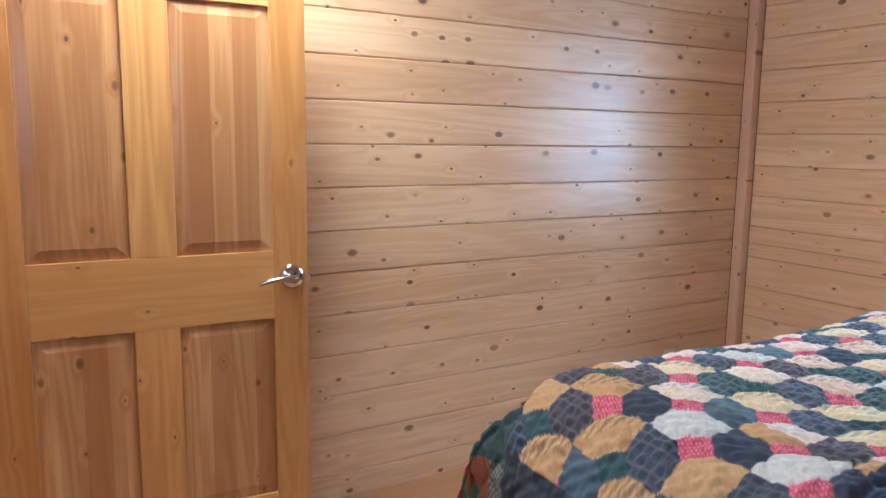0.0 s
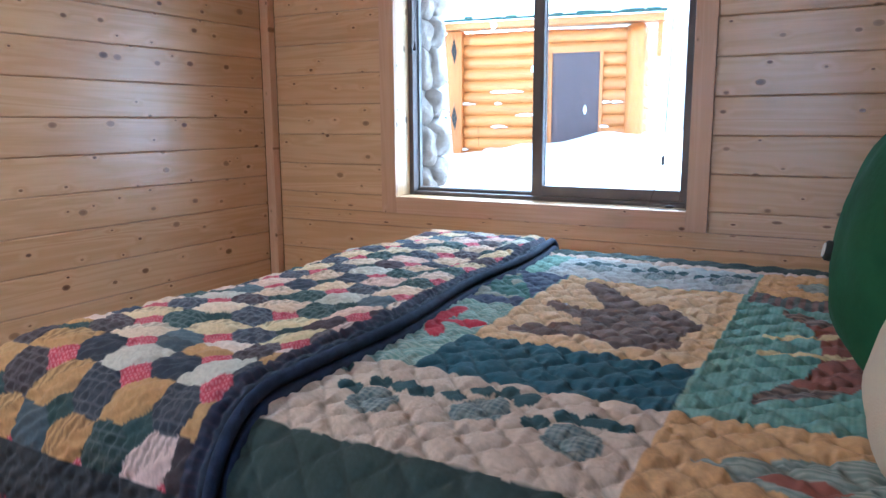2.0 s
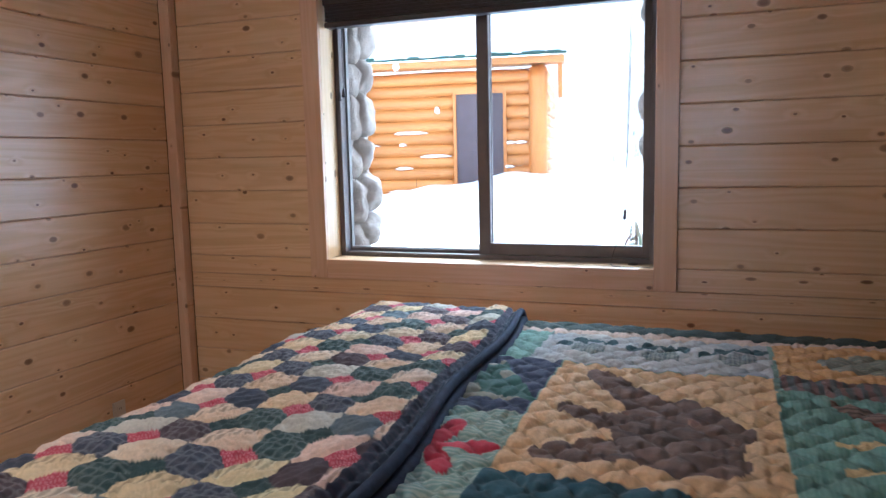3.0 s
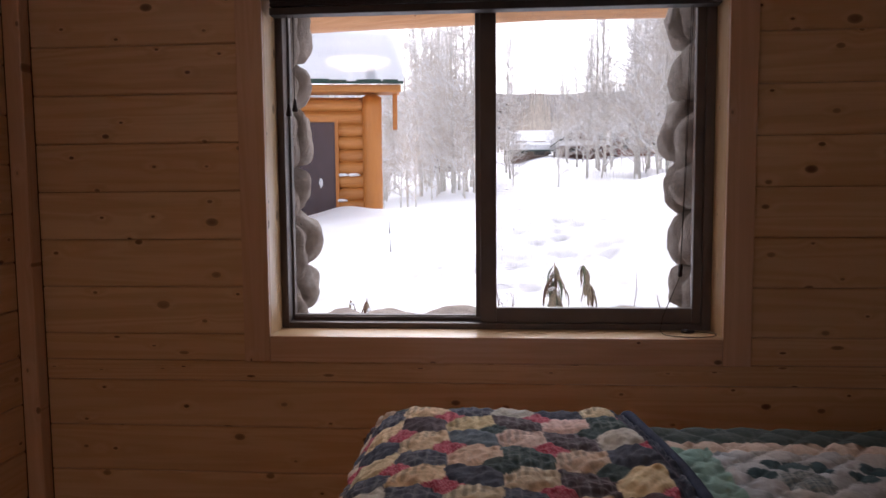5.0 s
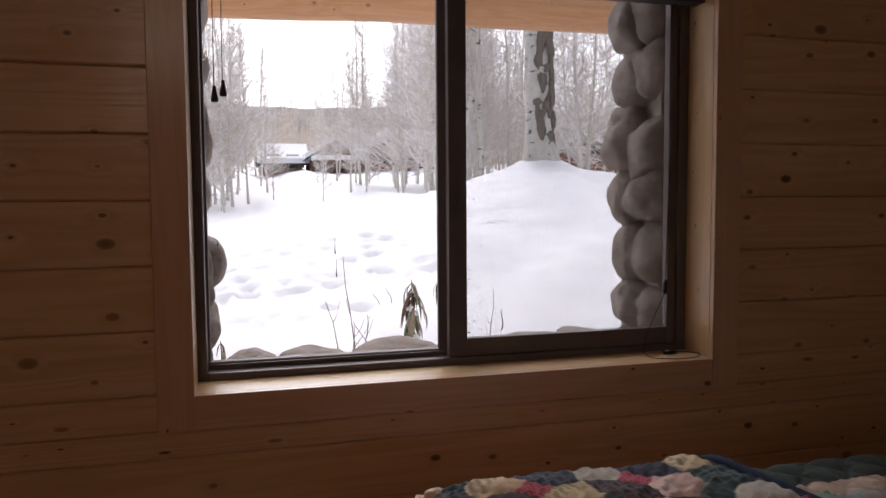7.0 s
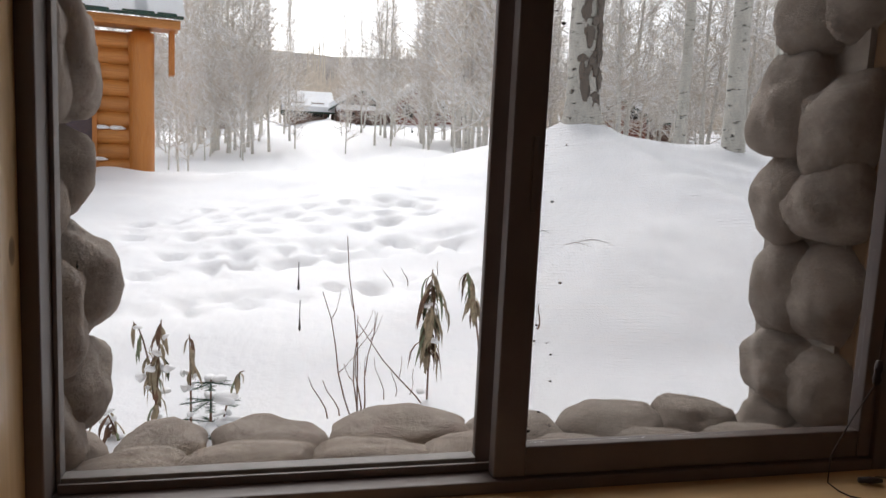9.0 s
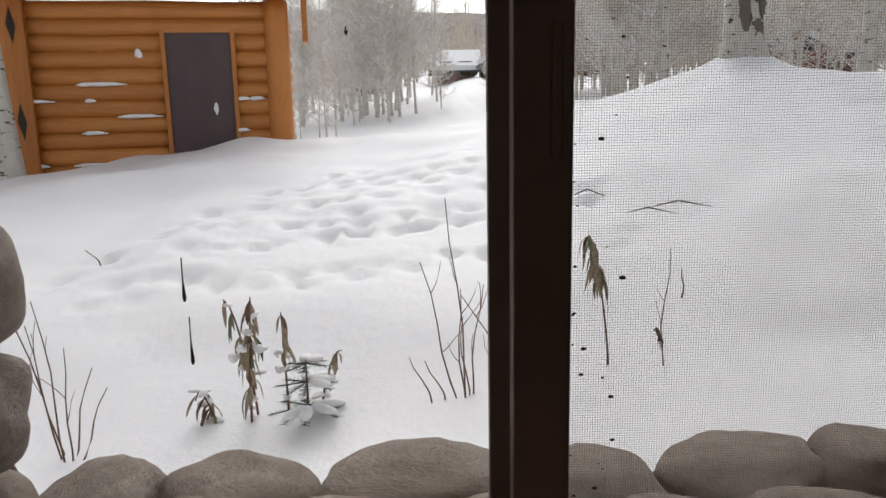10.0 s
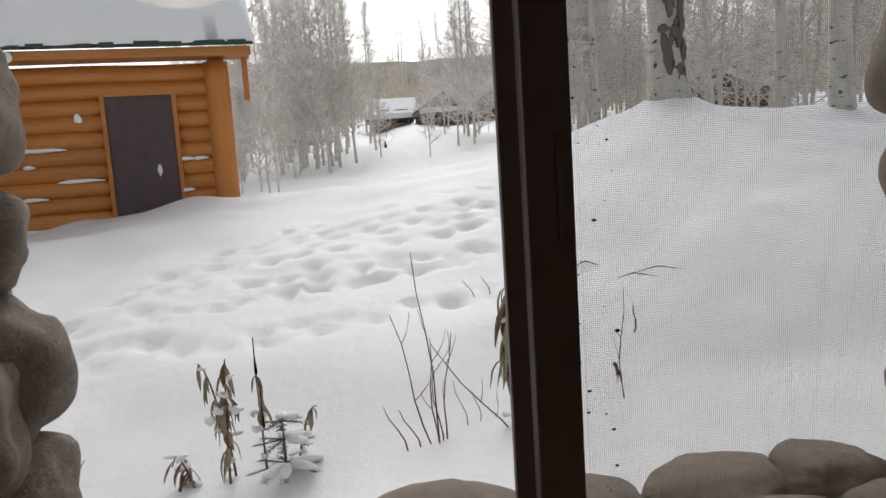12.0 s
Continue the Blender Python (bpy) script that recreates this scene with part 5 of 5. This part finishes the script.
# ---- cabins beyond the trees ----
def make_cabin(x, y, w, d, wall, ridge_along_y, h=2.7, rise=1.9, turn=0.0, wall_mat=None, porch=False):
    c = thing("cabin", (0, 0, 0), "brown timber cabin with a snow-covered roof among the trees", "house", "cabins")
    m = wall_mat or CABIN
    bm = box(bmesh.new(), (-d / 2, -w / 2, -1.0), (d / 2, w / 2, h))
    if ridge_along_y:
        gable = [((-d / 2, s * w / 2, h), (d / 2, s * w / 2, h), (0, s * w / 2, h + rise)) for s in (-1, 1)]
    else:
        gable = [((s * d / 2, -w / 2, h), (s * d / 2, w / 2, h), (s * d / 2, 0, h + rise)) for s in (-1, 1)]
    for g in gable:
        bm.faces.new([bm.verts.new(p) for p in g])
    part("wall", bm, m, c)
    o = 0.55
    for s in (-1, 1):
        for nm, mt, lift, th in (("roof", ROOF_GREEN, 0.0, 0.14), ("roof_snow", SNOW, 0.15, 0.40)):
            bm = bmesh.new()
            if ridge_along_y:
                p = [(s * (d / 2 + o), -w / 2 - o, h - rise * o / (d / 2)), (s * (d / 2 + o), w / 2 + o, h - rise * o / (d / 2)), (0, w / 2 + o, h + rise), (0, -w / 2 - o, h + rise)]
            else:
                p = [(-d / 2 - o, s * (w / 2 + o), h - rise * o / (w / 2)), (d / 2 + o, s * (w / 2 + o), h - rise * o / (w / 2)), (d / 2 + o, 0, h + rise), (-d / 2 - o, 0, h + rise)]
            a = [bm.verts.new(Vector(q) + Vector((0, 0, lift))) for q in p]
            b = [bm.verts.new(Vector(q) + Vector((0, 0, lift + th))) for q in p]
            bm.faces.new(a)
            bm.faces.new(b)
            for i in range(4):
                bm.faces.new((a[i], a[(i + 1) % 4], b[(i + 1) % 4], b[i]))
            part(nm, bm, mt, c)
    n = max(2, int(w / 2.4))
    for i in range(n):
        yy = -w / 2 + w * (i + 0.5) / n
        f = part("window", solid((-d / 2 - 0.06, yy - 0.5, 0.9), (-d / 2 + 0.02, yy + 0.5, 2.1), 0.02), CABIN_TRIM, c)
        part("pane", solid((-d / 2 - 0.075, yy - 0.42, 0.98), (-d / 2 - 0.065, yy + 0.42, 2.02)), DARK, f)
    if porch:
        part("porch_roof", solid((-d / 2 - 2.2, -w / 2, h - 0.5), (-d / 2, w / 2, h - 0.38), 0.02), m, c)
        part("porch_snow", solid((-d / 2 - 2.3, -w / 2 - 0.1, h - 0.375), (-d / 2, w / 2 + 0.1, h - 0.02), 0.08), SNOW, c)
        for k in range(4):
            yy = -w / 2 + 0.15 + (w - 0.3) * k / 3
            part("porch_post", solid((-d / 2 - 2.1, yy - 0.08, -0.8), (-d / 2 - 1.94, yy + 0.08, h - 0.5)), m, c)
    return place(c, pose(x, y, wall, 0, 0, turn))


CABIN_TRIM = plain("cabin_trim", (0.30, 0.24, 0.19), 0.8)
make_cabin(63, -4.8, 3.6, 6, 3.2, False, 1.75, 1.15, 0, CABIN, True)
make_cabin(64.5, -0.9, 3.0, 4.5, 3.1, True, 1.5, 1.1, 0, CABIN)
make_cabin(63, -9.3, 3.3, 6, 3.4, False, 2.1, 1.35, 0, CABIN_RED)
make_cabin(66, -12.8, 3.4, 5, 3.6, True, 2.0, 1.1, 0, CABIN_RED)
make_cabin(60, 5.8, 2.0, 3, 2.1, True, 1.1, 0.6, 8, CABIN)
make_cabin(44, -18.7, 3.0, 5, 3.1, False, 1.1, 0.9, -28, CABIN_RED)
make_cabin(47, -23.5, 2.8, 4, 3.2, True, 1.1, 0.8, -28, CABIN)


# ---- wooded ridge and far woods ----
def make_ridge():
    rnd = random.Random(13)
    bm = bmesh.new()
    n = 120
    prof = []
    for i in range(n + 1):
        y = -420 + 700 * i / n
        prof.append((y, 54 + 6 * noise.noise(Vector((y * 0.006, 1, 0))) + 2.0 * noise.noise(Vector((y * 0.05, 7, 0)))))
    rows = []
    for k, (x, f) in enumerate(((300, 0.22), (345, 0.65), (390, 0.93), (440, 1.0))):
        rows.append([bm.verts.new((x, y, z * f)) for y, z in prof])
    for r0, r1 in zip(rows, rows[1:]):
        for i in range(n):
            bm.faces.new((r0[i], r0[i + 1], r1[i + 1], r1[i]))
    tagged(part("backdrop_ridge", bm, WOODS, smooth=True), "grey wooded ridge under a white sky", "hill", kind="structure")
    # bare trunks of the far woods
    v, f = [], []
    for i in range(5000):
        d = rnd.uniform(62, 290)
        a = radians(rnd.uniform(-50, 20))
        x, y = 3 + d * math.cos(a), 2 + d * math.sin(a)
        if rnd.random() < 0.55 and -9 < math.degrees(a) < 4 and d < 110:
            continue
        z = level(x, y) - 0.4
        h = rnd.uniform(5, 10)
        w = rnd.uniform(0.06, 0.13) + d * 0.0003
        lean = rnd.uniform(-0.4, 0.4)
        b = len(v)
        v += [(x - w, y - w, z), (x + w, y - w, z), (x, y + w, z), (x, y + lean, z + h)]
        f += [(b, b + 1, b + 3), (b + 1, b + 2, b + 3), (b + 2, b, b + 3)]
        for _ in range(9):
            t = rnd.uniform(0.2, 0.95)
            aa = rnd.uniform(0, 6.28)
            n_ = (1.15 - t) * rnd.uniform(0.8, 2.2)
            zz = z + h * t
            e = 0.02 + d * 0.0002
            b = len(v)
            v += [(x, y + lean * t, zz), (x, y + lean * t, zz + e * 2), (x + n_ * math.cos(aa), y + n_ * math.sin(aa), zz + n_ * rnd.uniform(0.4, 1.4))]
            f += [(b, b + 1, b + 2)]
    me = bpy.data.meshes.new("far_woods")
    me.from_pydata(v, [], f)
    me.materials.append(TWIG_HAZED)
    tagged(new("far_woods", me), "far bare woods in falling snow light", "woods", kind="stuff")


make_ridge()


# ---- plants in the snow by the window ----
def stems(name, label, group, x, y, spec, mat, rad=0.0045):
    t = thing(name, (x, y, level(x, y)), label, "plant", group)
    rnd = random.Random(int(x * 100 + y * 10))
    for dx, dy, h, ly, lx in spec:
        z0 = level(x + dx, y + dy) - 0.06
        p = [Vector((x + dx + lx * f + 0.012 * math.sin(5 * f + dy * 30), y + dy + ly * f + 0.012 * math.sin(7 * f + h * 9), z0 + (h + 0.06) * f)) for f in (0, 0.2, 0.4, 0.6, 0.8, 1.0)]
        bm = bmesh.new()
        tube(bm, p, [rad * (1 - 0.12 * i) for i in range(6)], 6)
        s = part("stem", bm, mat, t, smooth=True)
        if h > 0.4:
            for k in (2, 3, 4):
                if rnd.random() < 0.75:
                    q = limb(rnd, p[k], (rnd.uniform(-0.3, 0.3), rnd.uniform(-1, 1), 1.3), 0.12 * rnd.uniform(0.6, 1.4), 0.1)
                    bm = bmesh.new()
                    tube(bm, q, [rad * 0.5, rad * 0.4, rad * 0.3, rad * 0.3], 5)
                    part("twig", bm, mat, s, smooth=True)
    return t


stems("bare_shrub", "bare reddish twigs standing in the snow", "garden stems", 5.95, 1.58, ((0, 0.0, 0.50, 0.02, 0), (0.02, -0.02, 0.88, 0.08, 0), (0.0, 0.02, 0.62, 0.16, 0), (0.03, -0.03, 0.50, -0.05, 0), (0.02, -0.02, 0.36, 0.03, 0), (0, 0.06, 0.18, 0.10, 0), (0, 0.12, 0.20, 0.11, 0), (0, -0.36, 0.42, 0.38, 0)), STALK)
stems("bare_shrub", "bare reddish twigs standing in the snow", "garden stems", 5.8, 3.26, ((0, 0.0, 0.70, 0.05, 0), (0.02, 0.01, 0.78, 0.18, 0), (0.0, -0.02, 0.50, -0.02, 0), (0.03, 0.0, 0.40, -0.13, 0), (0, -0.04, 0.32, -0.16, 0), (0.05, 0.03, 0.58, 0.10, 0)), STALK)
stems("bare_shrub", "stout bare stalk leaning out of the snow", "garden stems", 5.6, 3.32, ((0, 0.0, 0.66, 0.19, 0), (0.01, 0.015, 0.34, 0.10, 0)), STALK, 0.009)
stems("thin_stake", "thin dark stake in the snow", "garden stems", 6.0, 0.69, ((0, 0.0, 0.54, -0.005, 0),), STALK, 0.004)
stems("thin_stake", "short dark stem tip above the snow", "garden stems", 6.6, 0.40, ((0, 0.0, 0.16, 0.0, 0),), STALK, 0.007)
stems("grass_stalk", "short dry stalks poking from the snow", "garden stems", 6.05, 1.36, ((0, 0.0, 0.16, 0.03, 0), (0, -0.05, 0.14, -0.04, 0), (0, 0.06, 0.22, 0.06, 0)), STALK, 0.003)
stems("grass_stalk", "short dry stalks poking from the snow", "garden stems", 7.4, 1.05, ((0, 0.0, 0.12, 0.06, 0), (0, -0.15, 0.15, -0.05, 0), (0, 0.1, 0.11, 0.08, 0)), STALK, 0.004)
stems("fallen_twig", "dark twig lying on the snow", "garden stems", 7.9, 4.15, ((0, 0.0, 0.06, -0.45, 0), (0, -0.2, 0.08, 0.1, 0)), STALK, 0.006)


def leaf(bm, base, out, length, width, curl, rnd):
    """A limp hanging leaf with a fold down its middle."""
    side = Vector((-out.y, out.x, 0)).normalized()
    last = None
    p, d = Vector(base), (out * 1.3 + Vector((0, 0, 0.12))).normalized()
    for i in range(6):
        f = i / 5
        w = width * math.sin(math.pi * (0.12 + 0.84 * f)) * 0.5
        ring = [bm.verts.new(p - side * w), bm.verts.new(p + d.cross(side) * w * 0.5), bm.verts.new(p + side * w)]
        if last:
            bm.faces.new((last[0], ring[0], ring[1], last[1]))
            bm.faces.new((last[1], ring[1], ring[2], last[2]))
        last = ring
        d = (d + Vector((rnd.uniform(-0.32, 0.32), rnd.uniform(-0.32, 0.32), -curl))).normalized()
        p = p + d * (length / 5)
    return bm


def withered(x, y, h, leaves, label, lean=(0, 0), length=0.17, spread=0.25, snow=False, arch=0.0):
    t = thing("withered_plant", (x, y, level(x, y)), label, "plant", "withered plants")
    rnd = random.Random(int(x * 31 + y * 77 + h * 100))
    z = level(x, y) - 0.05
    pts = []
    for i in range(9):
        f = i / 8
        pts.append(Vector((x + lean[0] * f, y + lean[1] * f ** 1.6, z + h * f - arch * max(0, f - 0.75) ** 2 * 8)))
    bm = bmesh.new()
    tube(bm, pts, [0.006 * (1 - 0.07 * i) for i in range(9)], 6)
    part("stem", bm, STALK, t, smooth=True)
    for i in range(leaves):
        f = rnd.uniform(spread, 0.98)
        k = min(7, int(f * 8))
        b = pts[k].lerp(pts[k + 1], f * 8 - k)
        a = rnd.uniform(0, 6.28)
        bm = leaf(bmesh.new(), b, Vector((math.cos(a), math.sin(a), 0)) * 0.6, length * rnd.uniform(0.5, 1.2), rnd.uniform(0.012, 0.030), rnd.uniform(0.6, 1.6), rnd)
        part("leaf", bm, DRY_LEAF if rnd.random() < 0.6 else LEAF_GREEN if rnd.random() < 0.45 else STALK, t, smooth=True)
    if snow:
        for i in range(6):
            f = rnd.uniform(0.15, 1)
            b = pts[int(f * 8)]
            bm = bmesh.new()
            bmesh.ops.create_icosphere(bm, subdivisions=2, radius=1.0, matrix=Matrix.LocRotScale(b + Vector((rnd.uniform(-0.03, 0.03), rnd.uniform(-0.05, 0.05), 0.0)), None, (0.014 + 0.012 * rnd.random(), 0.014 + 0.020 * rnd.random(), 0.008 + 0.010 * rnd.random())))
            for v in bm.verts:
                v.co += Vector((noise.noise(v.co * 30), noise.noise(v.co * 30 + Vector((9, 0, 0))), noise.noise(v.co * 25 + Vector((0, 9, 0))))) * 0.016
            part("snow_clump", bm, SNOW, t, smooth=True)
    return t


LEAF_GREEN = plain("limp_green_leaf", (0.17, 0.20, 0.12), 0.8, 0.4, 25.0)
withered(5.98, 1.22, 0.72, 70, "tall withered plant with limp olive leaves hanging down", (0.0, 0.0), 0.20, 0.40, True)
withered(5.97, 2.52, 0.62, 26, "withered plant with brown and green leaves under snow", (0.0, -0.03), 0.14, 0.30, True)
withered(6.02, 2.50, 0.66, 16, "withered brown stem bent under a load of snow", (0.0, 0.12), 0.15, 0.45, True, 0.15)
withered(6.0, 2.36, 0.52, 12, "small withered plant with hanging brown leaves", (0.0, 0.01), 0.13, 0.60, True)
withered(6.05, 2.22, 0.34, 6, "small bent stalk with snow on it", (0.0, -0.10), 0.10, 0.5, True, 0.1)
withered(6.05, 0.92, 0.78, 26, "bent withered stalk with curled dry leaves", (0.0, 0.12), 0.15, 0.55, False, 0.30)
withered(6.0, 2.68, 0.24, 9, "low curled dry plant capped with snow", (0.0, 0.09), 0.12, 0.3, True, 0.2)
withered(6.2, 0.62, 0.16, 5, "low curled dry leaves in the snow", (0.0, 0.05), 0.09, 0.3, False, 0.1)


def make_fir(x, y):
    t = thing("fir_seedling", (x, y, level(x, y)), "small fir seedling with snow on its branches", "fir")
    z = level(x, y) - 0.05
    rnd = random.Random(2)
    bm = bmesh.new()
    tube(bm, [(x, y, z), (x, y, z + 0.30)], [0.008, 0.003], 7)
    part("trunk", bm, STALK, t, smooth=True)
    for zz, n, r in ((0.09, 8, 0.17), (0.20, 8, 0.13), (0.285, 6, 0.09)):
        for i in range(n):
            a = 2 * math.pi * (i + rnd.random() * 0.4) / n
            d = Vector((math.cos(a), math.sin(a), -0.12))
            bm = bmesh.new()
            tube(bm, [Vector((x, y, z + zz)), Vector((x, y, z + zz)) + d * r], [0.004, 0.002], 4)
            for k in range(26):
                b = Vector((x, y, z + zz)) + d * r * (0.2 + 0.8 * k / 25)
                s = Vector((-d.y, d.x, 0)) * (1 if k % 2 else -1) + d * 0.6 + Vector((0, 0, rnd.uniform(-0.3, 0.4)))
                tube(bm, [b, b + s.normalized() * 0.028], [0.0016, 0.0006], 3)
            br = part("branch", bm, FIR_GREEN, t)
            if rnd.random() < 0.45:
                bm = bmesh.new()
                bmesh.ops.create_icosphere(bm, subdivisions=2, radius=1.0, matrix=Matrix.LocRotScale(Vector((x, y, z + zz + 0.014)) + d * r * 0.55, Euler((0, 0, a)), (r * 0.46, 0.030, 0.018)))
                part("snow_pad", bm, SNOW, br, smooth=True)
    return t


make_fir(5.98, 2.27)

# ---- wall boards, one by one ----
def board_mesh(n, t, w):
    """A tongue and groove board along x with eased edges."""
    bm = bmesh.new()
    e = 0.0048
    sec = ((0, 0), (0, w), (t - e, w), (t, w - e), (t, e), (t - e, 0))
    ends = [[bm.verts.new((x, -d, z)) for d, z in sec] for x in (0, n)]
    for i in range(6):
        j = (i + 1) % 6
        bm.faces.new((ends[0][i], ends[0][j], ends[1][j], ends[1][i]))
    bm.faces.new(ends[0])
    bm.faces.new(ends[1][::-1])
    return mesh_of("board", bm, PINE_WALL)


PITCH = 0.16
span = XE - XW - 0.055
me = board_mesh(span, 0.02, PITCH - 0.0014)
COURSE = 0.162
z = 0.214 - 2 * COURSE
while z < CEIL:
    hi = min(z + COURSE, CEIL)
    child("board", me, wall_north, (XW, YN + 0.0195, z), (0, 0, 0), (1, 1, (hi - z) / PITCH))
    z += COURSE
left = board_mesh(YN - 0.062 - (WIN_Y1 + 0.0885), 0.02, PITCH - 0.0014)
right = board_mesh(WIN_Y0 - 0.0885 - YS, 0.02, PITCH - 0.0014)
full = board_mesh(YN - 0.062 - YS, 0.02, PITCH - 0.0014)
z = 0.778 - PITCH * 5
C0, C1 = WIN_Z0 - 0.0885, WIN_Z1 + 0.0885


def east(me, y_top, z0, z1):
    child("board", me, wall_east, (XE + 0.0195, y_top, z0), (0, 0, -90), (1, 1, (z1 - z0) / PITCH))


while z < CEIL:
    hi = min(z + PITCH, CEIL)
    lo = max(z, FLOOR)
    if hi <= C0 or lo >= C1:
        east(full, YN - 0.062, lo, hi)
    else:
        if lo < C0:
            east(full, YN - 0.062, lo, C0)
            lo = C0
        top = min(hi, C1)
        east(left, YN - 0.062, lo, top)
        east(right, WIN_Y0 - 0.0885, lo, top)
        if hi > C1:
            east(full, YN - 0.062, C1, hi)
    z += PITCH
